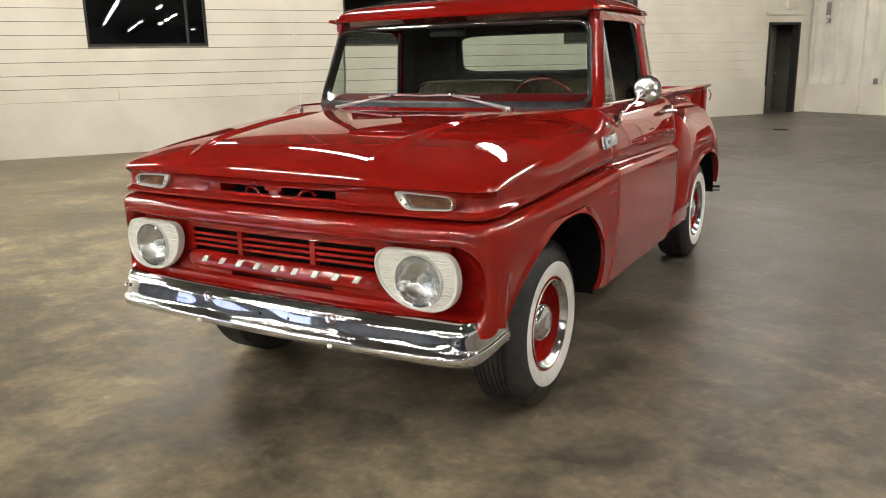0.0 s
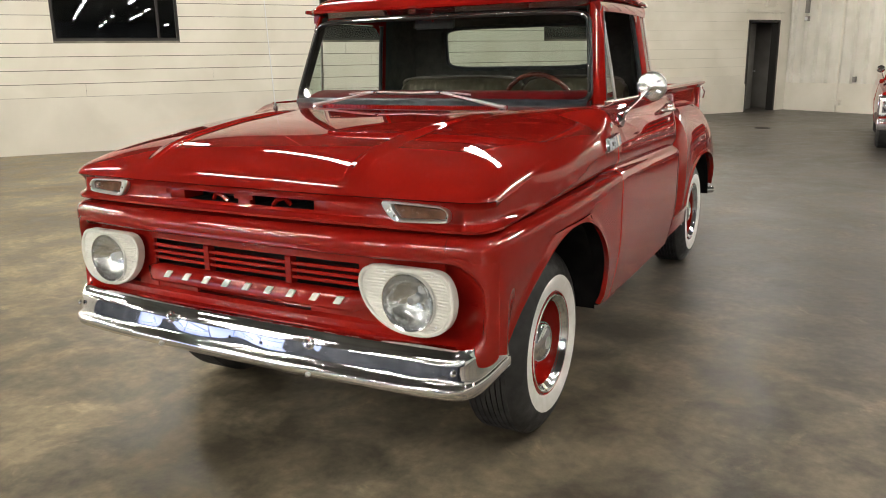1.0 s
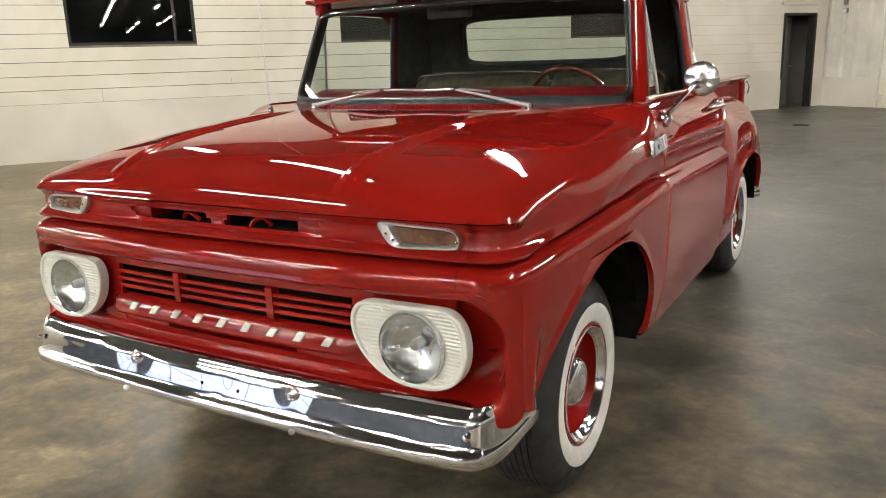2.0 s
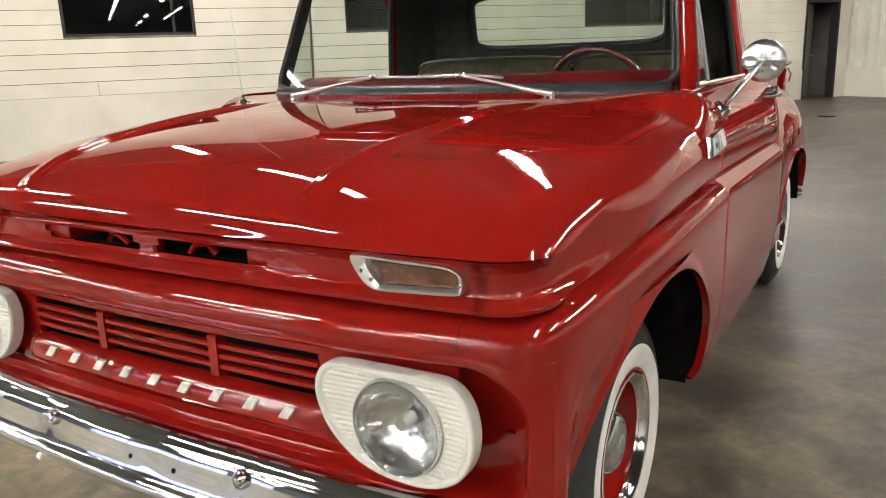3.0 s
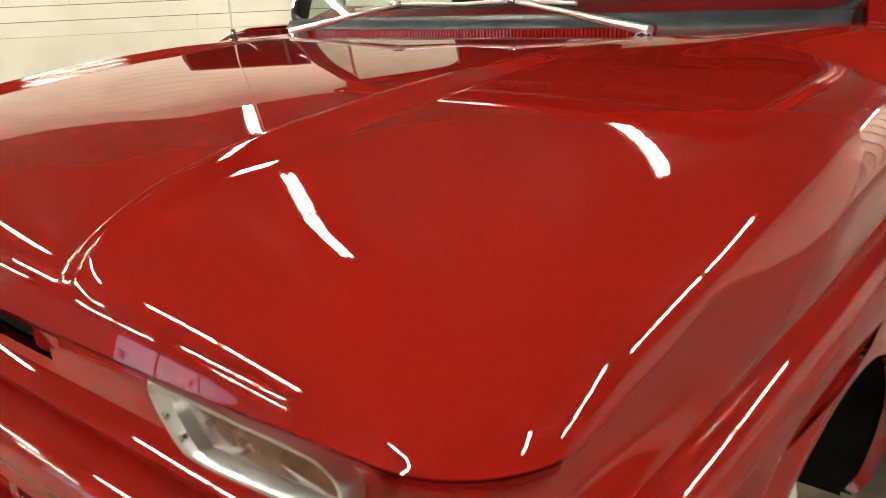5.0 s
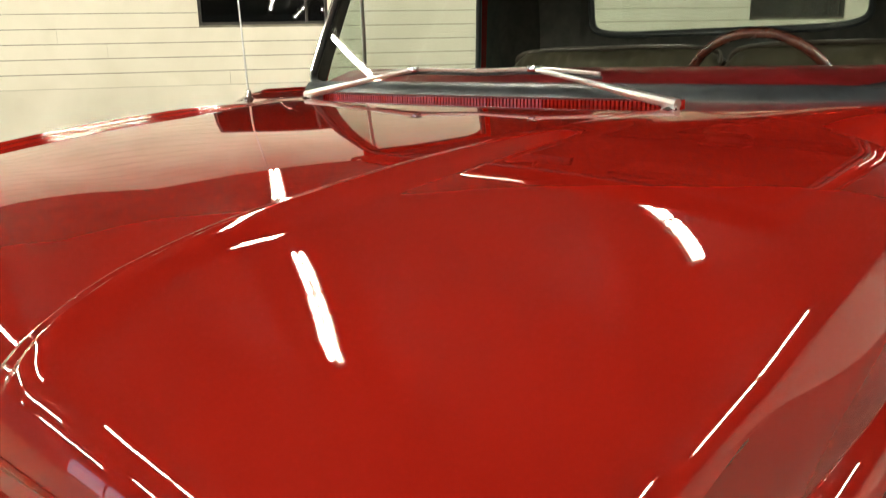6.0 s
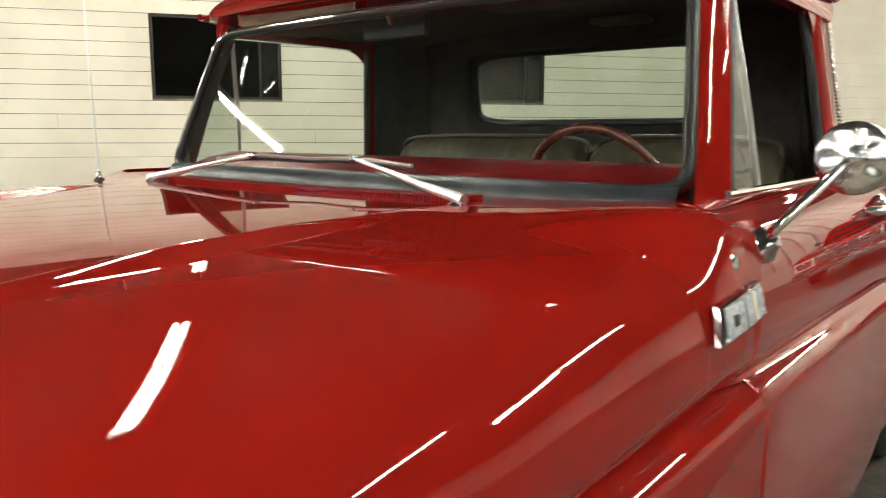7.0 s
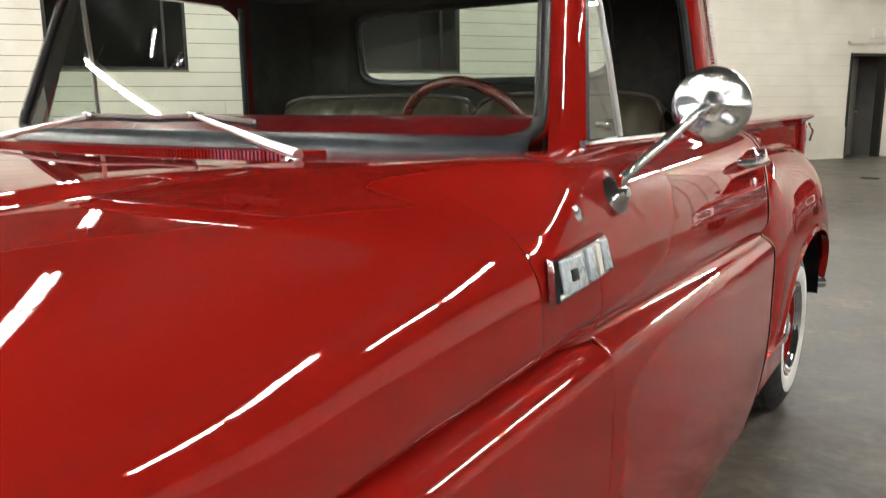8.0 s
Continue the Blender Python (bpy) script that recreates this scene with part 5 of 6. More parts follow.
    rows = []
    side = Vector((0, 0, 1)).cross(toward).normalized()
    up = toward.cross(side)
    for r, h in ((0.0005, 0.0095), (0.014, 0.0093), (0.018, 0.0070), (0.028, 0.0068), (0.040, 0.0060), (0.052, 0.0048), (0.060, 0.0030), (0.0645, 0.0), (0.066, -0.006), (0.066, -0.012), (0.062, -0.014)):
        wave = 0.0007 * smooth((r - 0.018) / 0.02) * smooth((0.064 - r) / 0.012)
        rows.append([head + toward * (h + wave * math.cos(7 * a)) + (side * math.cos(a) + up * math.sin(a)) * r for a in [k / 84 * math.tau for k in range(84)]])
    part("shell", grid(rows, True), SATIN, mirror, "shallow spun-metal mirror shell")
    part("mirror_glass", lathe(head, -toward, [(0.062, 0.012), (0.04, 0.0125), (0.0, 0.013)], 32), CHROME, mirror)
    part("boss", lathe(head, toward, [(0.017, 0.006), (0.016, 0.018), (0.010, 0.022), (0.0, 0.0225)], 18), CHROME, mirror)
    # roof with its overhanging front edge
    rows = []
    for i in range(33):
        a = i / 32
        row = []
        for j in range(49):
            c = j / 24 - 1
            b = math.sin(c * math.pi / 2)
            y0 = 0.655 + 0.055 * abs(b) ** 3 + 0.03 * smooth((abs(b) - 0.9) / 0.1)
            y1 = 1.735 - 0.09 * abs(b) ** 6
            t = a ** 1.25
            y = lerp(y0, y1, t)
            half = 0.792 - 0.012 * t
            x = b * half
            e = swell(min(a * 5, 1), 2.4) * swell((1 - abs(b)) * 6, 2.4) * swell(min((1 - a) * 6, 1), 2.2)
            zc = 1.742 + 0.020 * (1 - b * b) + 0.012 * math.sin(t * math.pi)
            z = lerp(1.692, zc, e)
            row.append(Vector((x, y, z)))
        rows.append(row)
    bm = grid(rows)
    # rolled lip under the edge
    lip = []
    edge = [r.copy() for r in rows[0]]
    lip = [edge, [v + Vector((0, -0.004, -0.010)) for v in edge], [v + Vector((0, 0.002, -0.020)) for v in edge], [v + Vector((0, 0.03, -0.024)) for v in edge], [Vector((v.x * 0.93, 0.755 + 0.03 * (v.x / 0.79) ** 2, 1.652)) for v in edge]]
    add_grid(bm, lip)
    roof = part("roof", bm, PAINT, truck, "red cab roof with an overhanging visor lip")
    for s in (-1, 1):
        part("drip_rail", mirrored(tube(spline([(0.775, 0.70, 1.682), (0.803, 0.76, 1.684), (0.800, 1.1, 1.690), (0.792, 1.45, 1.690), (0.780, 1.575, 1.686)], 20), 0.010, 8), s), PAINT, roof)
        part("drip_moulding", mirrored(tube(spline([(0.785, 1.30, 1.690), (0.802, 1.42, 1.690), (0.798, 1.50, 1.688), (0.788, 1.57, 1.686)], 10), 0.008, 8), s), CHROME, roof)
    # headliner
    rows = [[Vector((x, y, 1.660 + 0.045 * (1 - (x / 0.76) ** 2) * smooth((y - 0.7) / 0.15))) for x in [lerp(-0.755, 0.755, k / 16) for k in range(17)]] for y in (0.76, 0.85, 1.1, 1.4, 1.69)]
    part("headliner", grid(rows), DARKHEAD, truck)
    # cab back with the rear window opening
    wx, wz0, wz1 = 0.475, 1.373, 1.618
    back = new("cab_back")
    back.parent = truck
    outer, inner = [], []
    for k in range(64):
        a = math.tau * k / 64
        ca, sa = math.cos(a), math.sin(a)
        p = 0.28
        inner.append((wx * abs(ca) ** p * (1 if ca > 0 else -1), (wz0 + wz1) / 2 + (wz1 - wz0) / 2 * abs(sa) ** p * (1 if sa > 0 else -1)))
        p = 0.12
        ox = (0.80 if sa > 0 else 0.85) * abs(ca) ** p * (1 if ca > 0 else -1)
        oz = 1.30 + (0.42 if sa > 0 else 0.82) * abs(sa) ** p * (1 if sa > 0 else -1)
        # above the sill the panel ends where the rear quarter turns in
        if oz > 1.225:
            ox = math.copysign(min(abs(ox), lerp(0.8415, 0.7695, (oz - 1.225) / 0.465) - 0.138), ox)
        outer.append((ox, oz))
    mid = [(lerp(i[0], o[0], 0.12), lerp(i[1], o[1], 0.12)) for i, o in zip(inner, outer)]

    def yb(z):
        return 1.735 - 0.06 * max(0.0, (z - 1.25) / 0.45) ** 1.3

    part("outer_skin", grid([[Vector((x, yb(z), z)) for x, z in outer], [Vector((x, yb(z), z)) for x, z in mid], [Vector((x, yb(z) - 0.012, z)) for x, z in inner]], True), PAINT, back)
    part("inner_panel", grid([[Vector((x + math.copysign(0.046, x) * smooth((z - 1.20) / 0.05) - 0.03 * x * (1 - smooth((z - 1.20) / 0.05)), yb(z) - 0.045, z)) for x, z in outer], [Vector((x, yb(z) - 0.045, z)) for x, z in mid], [Vector((x, yb(z) - 0.018, z)) for x, z in inner]], True), DARKHEAD, back)
    part("rear_gasket", tube([Vector((x, yb(z) - 0.016, z)) for x, z in inner], 0.013, 8, True), GASKET, back)
    bm = bmesh.new()
    bm.faces.new([bm.verts.new((x, yb(z) - 0.014, z)) for x, z in inner])
    g = part("rear_glass", bm, GLASS, back, "", False)
    g.visible_shadow = False
    # windshield
    ws = new("windshield")
    ws.parent = truck
    tagged(ws, "curved windshield in a black rubber gasket with bright trim")

    def screen(u, v):
        """u from -1 to 1 across, v from 0 at the foot to 1 at the top."""
        half = lerp(0.808, 0.742, v)
        x = u * half
        y = lerp(0.545 + 0.060 * abs(u) ** 2.4, 0.720 + 0.030 * abs(u) ** 2.4, v)
        z = lerp(1.229 - 0.004 * u * u, 1.640 - 0.006 * u * u, v)
        return Vector((x, y, z))

    rows = [[screen(k / 20 - 1, i / 12) for k in range(41)] for i in range(13)]
    g = part("glass", grid(rows), GLASS, ws)
    g.visible_shadow = False

    def border(inset):
        pts = []
        for k in range(96):
            a = math.tau * k / 96
            ca, sa = math.cos(a), math.sin(a)
            p = 0.15
            pts.append(screen((1 - inset) * abs(ca) ** p * (1 if ca > 0 else -1), 0.5 + (0.5 - inset * 1.9) * abs(sa) ** p * (1 if sa > 0 else -1)))
        return pts

    part("gasket", tube([v + Vector((0, -0.004, 0)) for v in border(0.010)], 0.012, 10, True), SEAL, ws)
    rows = []
    for k in range(41):
        u = (k / 20 - 1) * 0.975
        p = screen(u, 0.0)
        rows.append([p + Vector((0, dy, dz)) for dy, dz in ((0.004, 0.024), (-0.010, 0.021), (-0.020, 0.010), (-0.027, -0.002), (-0.030, -0.014), (-0.029, -0.024))])
    part("gasket_foot", grid(rows), GASKET, ws, "wide grey-black rubber foot")
    rim = border(0.012)
    start = min(range(96), key=lambda k: (rim[k] - screen(1, 0)).length)
    rim = [rim[(start + 4 + k) % 96] for k in range(96)]
    upper = [v for v in rim if v.z > 1.275 or v.x < -0.79]
    part("bright_trim", tube([v + Vector((0, -0.0150, 0.004)) for v in upper], 0.0026, 6), CHROME, ws)
    # red panel round the screen
    rows = []
    for inset, dy in ((-0.004, 0.014), (0.0, 0.004)):
        rows.append([v + Vector((0, dy, 0)) for v in border(inset)])
    part("screen_surround", grid(rows, True), PAINT, ws)
    # wipers, parked towards the middle
    for s in (-1, 1):
        w = new("wiper")
        w.parent = truck
        tagged(w, "silver windshield wiper")
        piv = Vector((s * 0.492, 0.352, 1.222))
        elbow = Vector((s * 0.178 - 0.042, 0.455, 1.284))
        part("pivot", lathe(piv - Vector((0, 0, 0.028)), (0, -0.35, 1), [(0.019, 0.0), (0.018, 0.018), (0.013, 0.028), (0.0, 0.031)], 18), CHROME, w)
        part("arm", tube([piv + Vector((s * 0.012, 0, 0.004)), piv.lerp(elbow, 0.25) + Vector((0, 0, 0.004)), piv.lerp(elbow, 0.6) + Vector((0, 0, 0.003)), elbow], [0.010, 0.0085, 0.0055, 0.005], 8), STEEL, w)
        part("clip", box(elbow - Vector((0.017, 0.006, 0.005)), elbow + Vector((0.017, 0.006, 0.008)), None, 0.002), CHROME, w)
        ends = [elbow + Vector((s * 0.150, 0.010, -0.010)), elbow + Vector((0, 0.012, 0.0)), elbow + Vector((s * -0.195, 0.037, -0.004))]
        part("blade_spine", tube(spline([ends[0], ends[1], ends[2]], 12), 0.0042, 6), STEEL, w)
        part("rubber", tube(spline([e + Vector((0, 0.006, -0.008)) for e in ends], 12), 0.004, 6), GASKET, w)
    # aerial on the passenger side
    aerial = new("aerial")
    aerial.parent = truck
    tagged(aerial, "thin whip aerial on a small chrome base")
    part("base", lathe((-0.722, 0.33, hood_z(-0.722, 0.33) - 0.006), (0, 0, 1), [(0.016, 0), (0.015, 0.008), (0.008, 0.014), (0.006, 0.03), (0.0, 0.032)], 14), CHROME, aerial)
    part("whip", tube([(-0.722, 0.33, 1.21), (-0.742, 0.332, 1.55), (-0.765, 0.336, 2.0)], [0.0028, 0.0022, 0.0015], 6), STEEL, aerial)
    # badges on the cowl sides
    for s in (-1, 1):
        badge = new("side_badge")
        badge.parent = truck
        tagged(badge, "chrome plate badge with plain bars")
        pts = [(0.308, 1.059), (0.322, 1.111), (0.492, 1.121), (0.500, 1.071)]

        def side_at(z):
            return curve1([(0.97, 0.952), (1.04, 0.963), (1.08, 0.957), (1.115, 0.949), (1.15, 0.938)], z)

        c = (0.405, 1.089)
        rows = []
        for sh, o in ((1.0, 0.001), (1.0, 0.010), (0.93, 0.0135), (0.88, 0.0115), (0.01, 0.0115)):
            rows.append([Vector((side_at(lerp(c[1], z, sh)) + o, lerp(c[0], y, sh), lerp(c[1], z, sh))) for y, z in pts])
        part("plate", mirrored(grid(rows, True), s), CHROME, badge)
        for y0, y1, z0, z1, m_ in ((0.330, 0.400, 1.078, 1.119, ENAMEL), (0.353, 0.372, 1.091, 1.106, DARKFRAME), (0.412, 0.436, 1.080, 1.123, ENAMEL), (0.443, 0.456, 1.083, 1.124, LETTER), (0.462, 0.486, 1.087, 1.125, ENAMEL)):
            bm = box((0.0, y0, z0 - 0.011), (0.004, y1, z1 - 0.011), None, 0.001)
            for v in bm.verts:
                v.co.x += side_at(v.co.z) + (0.0115 if m_ is not DARKFRAME else 0.0135)
            part("bar", mirrored(bm, s), m_, badge)
        # small door hinge cover above
        part("vent_trim", mirrored(lathe((0.935, 0.447, 1.152), (1, 0, 0.3), [(0.016, -0.006), (0.015, 0.001), (0.009, 0.004), (0.0, 0.0045)], 16), s), CHROME, badge)


def build_inside(truck):
    dash = new("dashboard")
    dash.parent = truck
    tagged(dash, "red painted metal dashboard")
    rows = []
    for k in range(25):
        x = lerp(-0.77, 0.77, k / 24)
        b = 0.07 * abs(x / 0.77) ** 2.6
        rows.append([Vector((x, 0.565 + b, 1.240)), Vector((x, 0.61 + b, 1.256)), Vector((x, 0.70 + b * 0.6, 1.274)), Vector((x, 0.78 + b * 0.3, 1.280)), Vector((x, 0.82, 1.272)), Vector((x, 0.835, 1.25)),
                     Vector((x, 0.82, 1.15)), Vector((x, 0.80, 1.02)), Vector((x, 0.70, 0.98))])
    part("top", grid(rows), DASHRED, dash)
    # steering wheel
    sw = new("steering_wheel")
    sw.parent = truck
    tagged(sw, "dark red wood-rimmed steering wheel")
    c = Vector((0.405, 1.02, 1.178))
    axis = Vector((0.0, 0.93, 0.37)).normalized()
    part("rim", tube(ring(c, 0.187, axis, 48), 0.0125, 10, True), WOOD, sw)
    part("hub", lathe(c - axis * 0.03, axis, [(0.045, -0.03), (0.05, 0.0), (0.04, 0.025), (0.0, 0.032)], 24), WOOD, sw)
    for a in (0, math.pi, math.pi * 1.5):
        d = ring(c, 1.0, axis, 4)[0] - c
        e = axis.cross(d)
        v = math.cos(a) * d + math.sin(a) * e
        part("spoke", tube([c + v * 0.03 - axis * 0.02, c + v * 0.12 - axis * 0.012, c + v * 0.185], [0.012, 0.009, 0.008], 8), CHROME, sw)
    part("column", tube([c - axis * 0.05, c - axis * 0.35 + Vector((0, 0, -0.1))], 0.025, 12), DASHRED, sw)
    # bench seat
    seat = new("bench_seat")
    seat.parent = truck
    tagged(seat, "tan vinyl bench seat with upright pleats and dark piping")
    for x0, x1 in ((-0.70, 0.10), (0.115, 0.70)):
        rows = []
        n = int((x1 - x0) / 0.0125)
        for k in range(n + 1):
            x = lerp(x0, x1, k / n)
            e = min(x - x0, x1 - x)
            edge = swell(e / 0.10, 2.5)
            puff = 0.012 * abs(math.sin((x - x0) / 0.05 * math.pi)) ** 0.7
            top = 1.325 - 0.045 * (1 - edge)
            rows.append([Vector((x, 1.60, 0.80)), Vector((x, 1.62, top - 0.05)), Vector((x, 1.59, top - 0.01)), Vector((x, 1.55, top)), Vector((x, 1.515 - 0.3 * puff, top - 0.014)), Vector((x, 1.49 - puff, top - 0.05)),
                         Vector((x, 1.46 - puff, 1.15)), Vector((x, 1.42 - puff, 0.95)), Vector((x, 1.36, 0.84))])
        part("seat_back", grid(rows, False, None, False), SEAT, seat)
        part("piping", tube(spline([(x0 + 0.004, 1.50, 1.10), (x0 + 0.006, 1.525, 1.26), (x0 + 0.05, 1.535, 1.318), ((x0 + x1) / 2, 1.54, 1.328), (x1 - 0.05, 1.535, 1.318), (x1 - 0.006, 1.525, 1.26), (x1 - 0.004, 1.50, 1.10)], 30), 0.008, 6), SEATEDGE, seat)
    part("cushion", box((-0.70, 0.98, 0.68), (0.70, 1.44, 0.86), None, 0.04), SEAT, seat)
    part("floor_pan", box((-0.84, 0.50, 0.42), (0.84, 1.70, 0.48)), BLACK, truck, "", False)
    part("firewall", box((-0.86, 0.49, 0.45), (0.86, 0.52, 1.19)), DARKHEAD, truck, "", False)
    for s in (-1, 1):
        part("inner_trim", mirrored(box((0.80, 0.66, 0.45), (0.83, 1.62, 1.215), None, 0.006), s), DASHRED, truck)
        part("inner_trim", mirrored(grid([[(0.785, 1.44, 1.0), (0.785, 1.58, 1.0), (0.70, 1.695, 1.0)], [(0.785, 1.45, 1.22), (0.785, 1.58, 1.22), (0.70, 1.69, 1.22)], [(0.735, 1.41, 1.66), (0.735, 1.55, 1.66), (0.67, 1.65, 1.69)]]), s), DARKHEAD, truck)
    # rear-view mirror and sun visor
    rv = new("rear_view_mirror")
    rv.parent = truck
    tagged(rv, "interior rear-view mirror on a short stem")
    part("stem", tube([(-0.08, 0.775, 1.66), (-0.08, 0.80, 1.615)], 0.006, 8), CHROME, rv)
    part("shell", box((-0.19, 0.802, 1.578), (0.03, 0.825, 1.635), None, 0.010), GASKET, rv)
    for s in (-1, 1):
        v = part("sun_visor", box((min(s * 0.16, s * 0.62), 0.80, 1.632), (max(s * 0.16, s * 0.62), 0.96, 1.648), None, 0.006), DARKHEAD, truck)
    part("dome_lamp", box((0.10, 1.50, 1.672), (0.27, 1.60, 1.69), pose(0, 0, 0), 0.006), SEAT, truck)


# ---------------------------------------------------------------- bed
def build_bed(truck):
    bed = new("cargo_bed")
    bed.parent = truck
    tagged(bed, "red step-side cargo bed")
    y0, y1, zt, zb = 1.80, 3.78, 1.236, 0.62
    for s in (-1, 1):
        # side wall with its flared top rail
        prof = [(0.680, zb), (0.680, zt - 0.035), (0.655, zt - 0.010), (0.655, zt), (0.70, zt + 0.004), (0.735, zt - 0.002), (0.742, zt - 0.014), (0.730, zt - 0.022), (0.705, zt - 0.038), (0.700, zt - 0.06), (0.700, zb)]
        rows = [[Vector((s * x, y, z)) for x, z in prof] for y in [lerp(y0, y1, k / 12) for k in range(13)]]
        part("side_wall", grid(rows, True, None, True), PAINT, bed)
        for y in (y0 + 0.12, y1 - 0.10):
            part("stake_pocket", mirrored(box((0.70, y - 0.035, 0.7), (0.722, y + 0.035, zt - 0.045), None, 0.006), s), PAINT, bed)
        part("chain_hook", mirrored(tube([(0.715, 3.80, 1.19), (0.735, 3.81, 1.15), (0.722, 3.82, 1.10)], 0.006, 6), s), CHROME, bed)
    part("front_wall", box((-0.68, y0, zb), (0.68, y0 + 0.03, zt - 0.03), None, 0.008), PAINT, bed)
    part("tailgate", box((-0.675, y1 - 0.05, zb + 0.02), (0.675, y1, zt - 0.02), None, 0.010), PAINT, bed)
    for k in range(8):
        x = lerp(-0.66, 0.66, k / 8)
        part("floor_plank", box((x + 0.005, y0 + 0.03, zb), (x + 0.16, y1 - 0.05, zb + 0.03), None, 0.003), BLACK, bed)
    part("rear_bumper", box((-0.80, 3.92, 0.44), (0.80, 3.97, 0.58), None, 0.02), CHROME, truck)
    for s in (-1, 1):
        fender = new("rear_fender")
        fender.parent = truck
        tagged(fender, "bulging red rear fender over the wheel")
        # outline over the wheel seen from the side, and the wheel opening
        n = 48
        rows = []
        for k in range(n + 1):
            a = math.pi * k / n
            ca, sa = -math.cos(a), math.sin(a)
            # top line
            ty = 2.84 + 0.70 * (1 if ca > 0 else -1) * abs(ca) ** 0.45
            tz = 0.47 + 0.650 * abs(sa) ** 0.36
            # opening
            base = 0.48 if ca > 0 else 0.41
            oy = 2.90 + 0.495 * (1 if ca > 0 else -1) * abs(ca) ** 0.9
            oz = base + (0.768 - base) * abs(sa) ** 0.75
            row = []
            for u in [j / 16 for j in range(17)]:
                q = u
                y, z = lerp(ty, oy, swell(q, 1.35)), lerp(tz, oz, swell(q, 1.35))
                x = 0.700 + 0.202 * (1 - (1 - q) ** 3.0) ** 0.62 + 0.010 * smooth((q - 0.85) / 0.15)
                x -= 0.035 * (max(0.0, 0.72 - z) / 0.35) ** 2
                row.append(Vector((x, y, z)))
            row.append(row[-1] + Vector((-0.03, (2.921 - row[-1].y) * -0.01, 0.004)))
            rows.append(row)
        part("skin", mirrored(grid(rows), s), PAINT, fender)
        bm = bmesh.new()
        rows = []
        for k in range(21):
            a = math.pi * k / 20
            rows.append([Vector((x, 2.90 - 0.505 * math.cos(a), 0.40 + 0.40 * math.sin(a))) for x in (0.60, 0.75, 0.87)])
        add_grid(bm, rows)
        part("wheel_well", mirrored(bm, s), BLACK, fender)
        # step between cab and fender
        step = new("side_step")
        step.parent = truck
        tagged(step, "red side step between cab and rear fender")
        part("tread", mirrored(box((0.68, 1.76, 0.475), (0.925, 2.30, 0.50), None, 0.008), s), PAINT, step)
        part("apron", mirrored(box((0.885, 1.77, 0.395), (0.915, 2.28, 0.478), None, 0.008), s), PAINT, step)
        part("end_plate", mirrored(tube([(0.90, 1.775, 0.50), (0.90, 1.775, 0.45)], 0.02, 8), s), CHROME, step)
        # tail lamp
        lamp = new("tail_lamp")
        lamp.parent = truck
        tagged(lamp, "round tail lamp behind the rear fender")
        part("bracket", mirrored(box((0.76, 3.50, 0.54), (0.80, 3.64, 0.57), None, 0.004), s), BLACK, lamp)
        part("housing", mirrored(lathe((0.80, 3.66, 0.56), (0, 1, 0), [(0.0, -0.05), (0.035, -0.045), (0.048, -0.02), (0.05, 0.02), (0.047, 0.03)], 22), s), BLACK, lamp)
        part("lens", mirrored(lathe((0.80, 3.685, 0.56), (0, 1, 0), [(0.047, 0.0), (0.038, 0.015), (0.0, 0.022)], 22), s), TAIL_RED, lamp)
        part("tail_pipe", mirrored(tube([(0.60, 3.3, 0.40), (0.68, 3.55, 0.385), (0.78, 3.72, 0.375), (0.84, 3.80, 0.37)], 0.027, 12), s), CHROME, truck)


def build_truck():
    truck = thing("pickup_truck", "glossy red vintage step-side pickup with chrome bumper and whitewall tyres", "pickup truck")
    build_front(truck)
    build_signals(truck)
    build_bumper(truck)
    build_wheels(truck)
    build_cab(truck)
    build_inside(truck)
    build_bed(truck)
    return truck


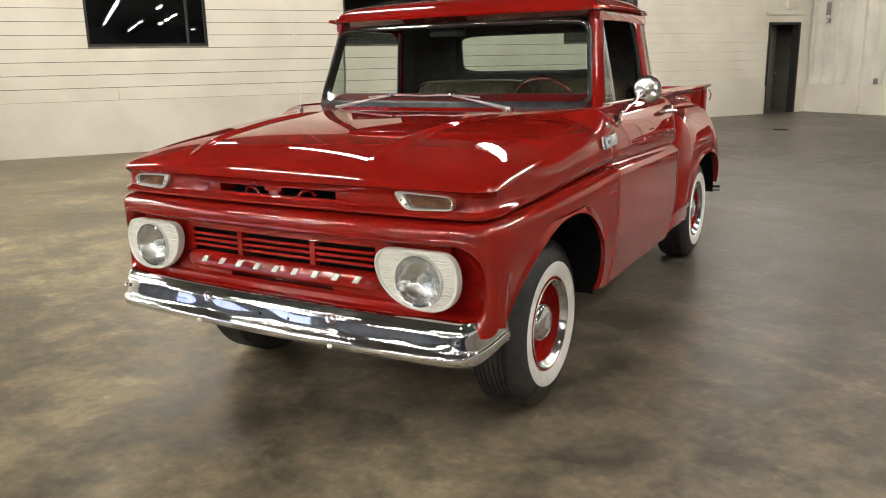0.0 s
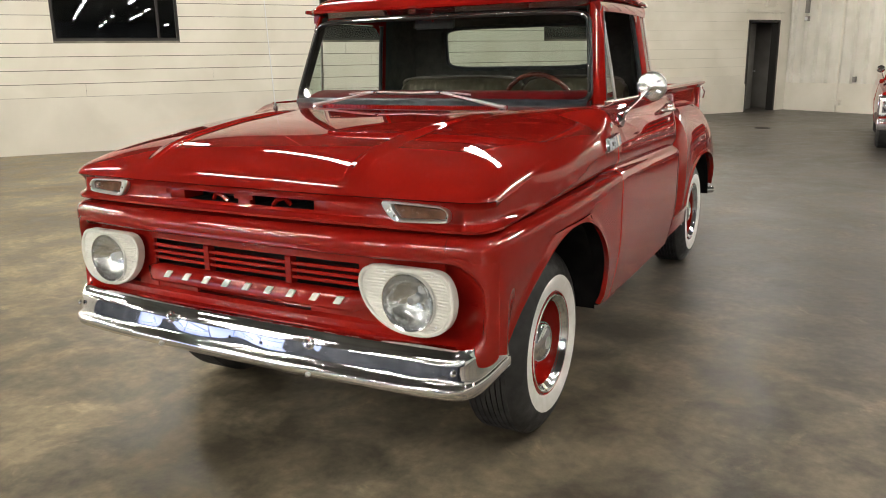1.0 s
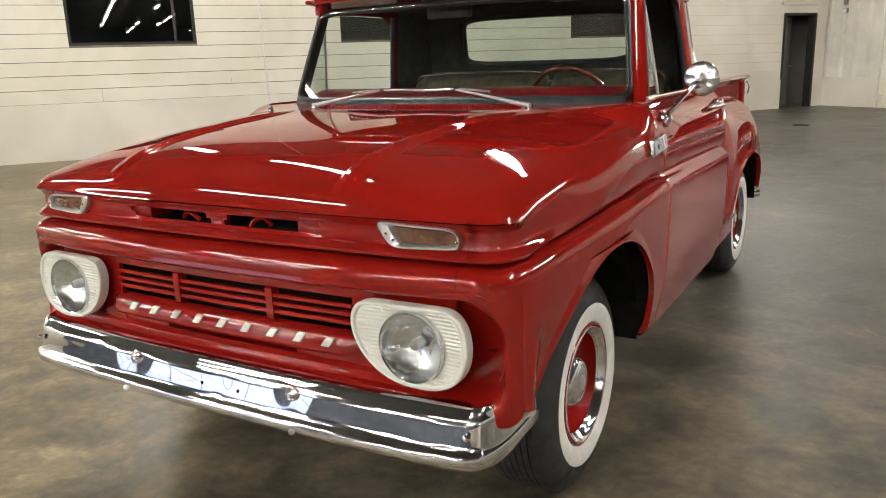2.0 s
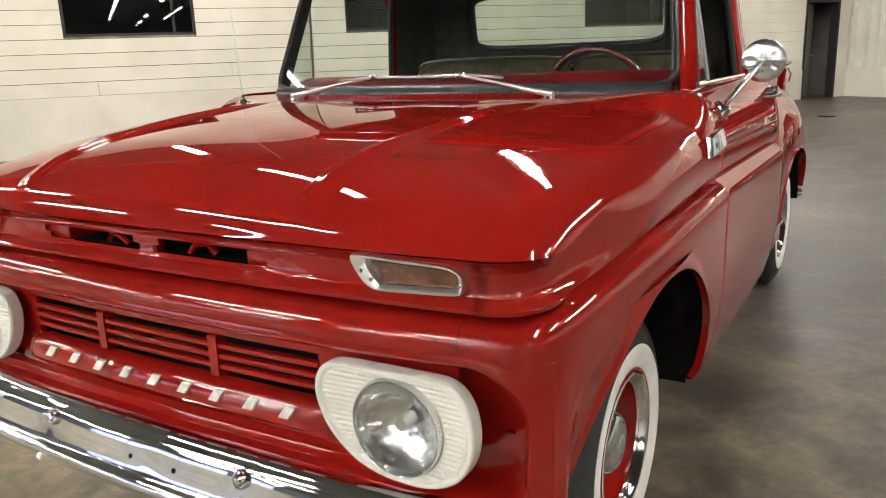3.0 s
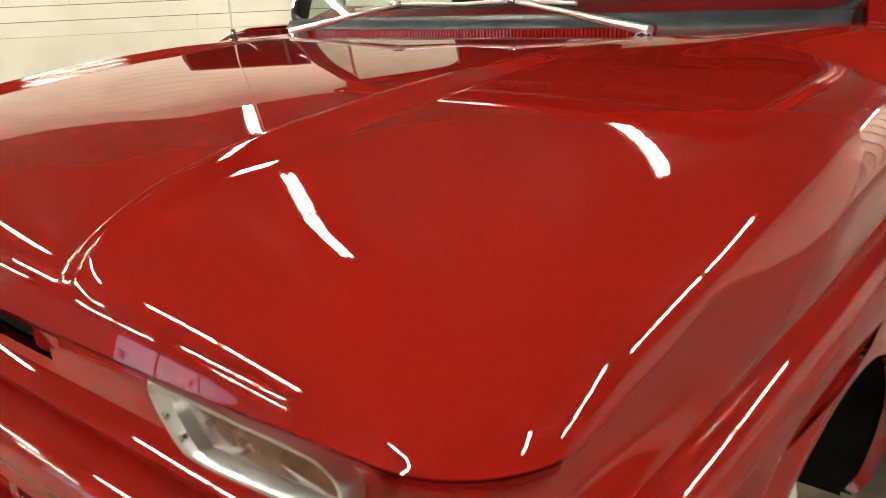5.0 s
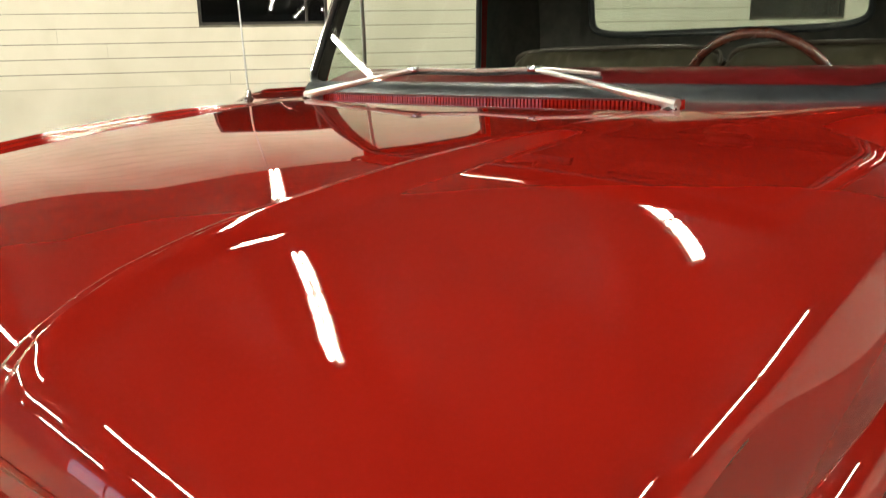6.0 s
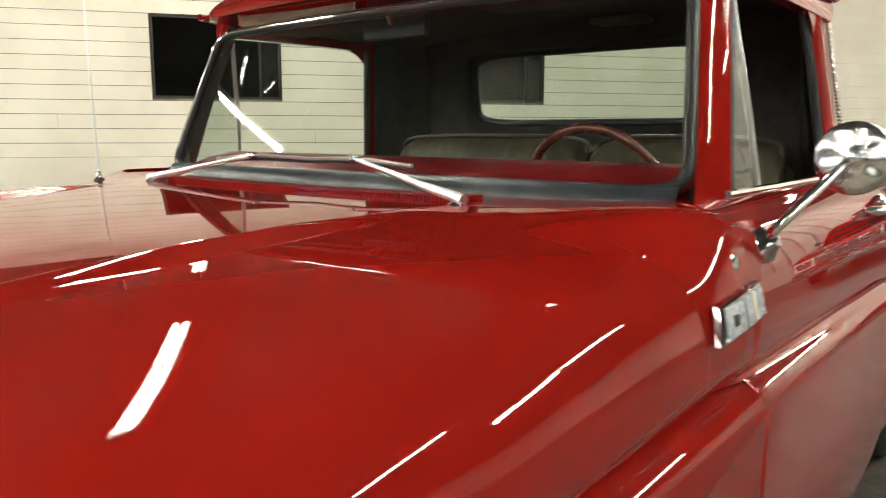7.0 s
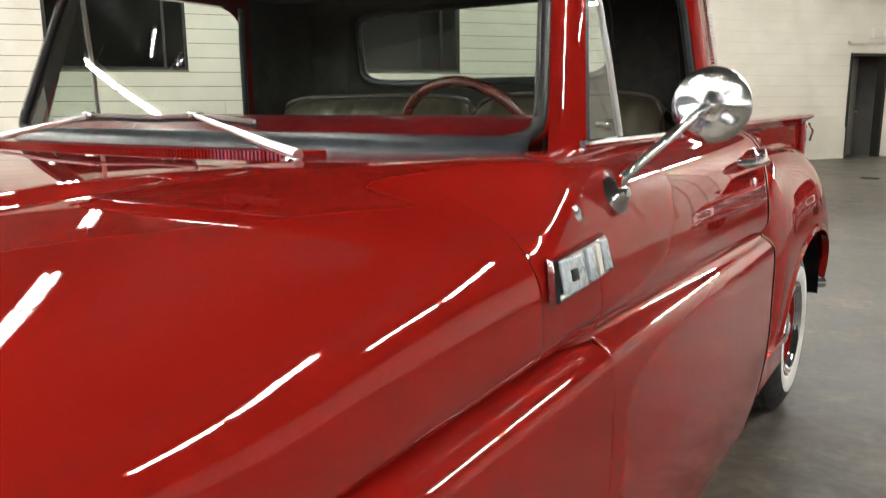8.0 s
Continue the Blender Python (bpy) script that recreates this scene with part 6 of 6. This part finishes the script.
# ---------------------------------------------------------------- second truck, parked further down the hall
def build_far_truck():
    t = thing("parked_truck", "red older pickup with chrome grille parked farther back", "pickup truck", "", (2.98, 11.2, GROUND), 0)
    t.scale = (0.95, 0.95, 0.90)
    rows = []
    for y, zt, w in ((-0.95, 0.98, 0.86), (-0.93, 1.04, 0.90), (-0.6, 1.10, 0.93), (0.2, 1.14, 0.95), (0.45, 1.16, 0.95)):
        rows.append([Vector((-w, y, 0.45)), Vector((-w - 0.02, y, 0.80)), Vector((-w + 0.02, y, zt - 0.06)), Vector((-w + 0.12, y, zt)), Vector((0, y, zt + 0.02)), Vector((w - 0.12, y, zt)), Vector((w - 0.02, y, zt - 0.06)),
                     Vector((w + 0.02, y, 0.80)), Vector((w, y, 0.45))])
    part("hood", grid(rows, False, None, True), PAINT, t)
    rows = []
    for y, w, z0, z1 in ((0.45, 0.95, 0.42, 1.16), (1.75, 0.95, 0.42, 1.16), (3.9, 0.95, 0.45, 1.16)):
        rows.append([Vector((-w, y, z0)), Vector((-w - 0.03, y, 0.8)), Vector((-w + 0.03, y, z1)), Vector((w - 0.03, y, z1)), Vector((w + 0.03, y, 0.8)), Vector((w, y, z0))])
    part("body", grid(rows, True, None, True), PAINT, t)
    rows = []
    for z, y0, y1, w in ((1.16, 0.55, 1.75, 0.86), (1.40, 0.68, 1.74, 0.80), (1.66, 0.85, 1.70, 0.73), (1.74, 0.95, 1.62, 0.62)):
        rows.append([Vector((-w, y0, z)), Vector((w, y0, z)), Vector((w, y1, z)), Vector((-w, y1, z))])
    part("cab", grid(rows, True, None, True), PAINT, t)
    part("windshield", grid([[(-0.76, 0.575, 1.22), (0.76, 0.575, 1.22)], [(-0.66, 0.815, 1.62), (0.66, 0.815, 1.62)]]), GASKET, t, "", False)
    part("grille", box((-0.94, -0.985, 0.60), (0.94, -0.94, 0.95), None, 0.02), CHROME, t)
    for k in range(5):
        z = 0.66 + 0.05 * k
        part("grille_bar", box((-0.5, -0.995, z), (0.5, -0.98, z + 0.012), None, 0.003), BLACK, t)
    for s in (-1, 1):
        lamp = part("headlight", lathe((s * 0.76, -0.985, 0.77), (0, -1, 0), [(0.115, 0.0), (0.11, 0.02), (0.092, 0.012), (0.088, 0.004), (0.06, 0.016), (0.0, 0.022)], 28), CHROME, t)
        part("bezel", grid([[Vector((s * 0.76 + 0.15 * c, -0.99 - d, 0.77 + 0.13 * e)) for c, e in ((-1, -1), (1, -1), (1, 1), (-1, 1))] for d in (0.0, 0.014)] + [[Vector((s * 0.76 + 0.12 * c, -1.0, 0.77 + 0.11 * e)) for c, e in ((-1, -1), (1, -1), (1, 1), (-1, 1))]], True), WHITE, lamp)
        for y in (0.0, 2.9):
            wheel = part("wheel", lathe((s * 0.72, y, 0.35), (s, 0, 0), [(0.2, 0.0), (0.21, 0.17), (0.25, 0.18), (0.31, 0.175), (0.35, 0.14), (0.35, 0.02), (0.3, 0.0)], 32), RUBBER, t)
            part("hubcap", lathe((s * 0.87, y, 0.35), (s, 0, 0), [(0.2, 0.0), (0.16, -0.02), (0.1, 0.01), (0.0, 0.03)], 24), CHROME, wheel)
        m = part("side_mirror", lathe((s * 0.92, 0.62, 1.33), (0, -1, 0), [(0.0, 0.03), (0.04, 0.026), (0.065, 0.0), (0.06, -0.01)], 24), CHROME, t)
        part("arm", tube([(s * 0.86, 0.46, 1.12), (s * 0.88, 0.52, 1.2), (s * 0.92, 0.62, 1.32)], 0.008, 8), CHROME, m)
    part("bumper", box((-0.93, -1.12, 0.40), (0.93, -1.02, 0.58), None, 0.03), CHROME, t)


# ---------------------------------------------------------------- build
build_hall()
build_lights()
build_truck()
build_far_truck()
stain = thing("floor_stain", "flat dark patch on the concrete floor", "stain", place=(0.16, 14.3, GROUND))
part("patch", lathe((0, 0, 0.0), (0, 0, 1), [(0.16, 0.0), (0.155, 0.004), (0.0, 0.004)], 18), BLACK, stain)
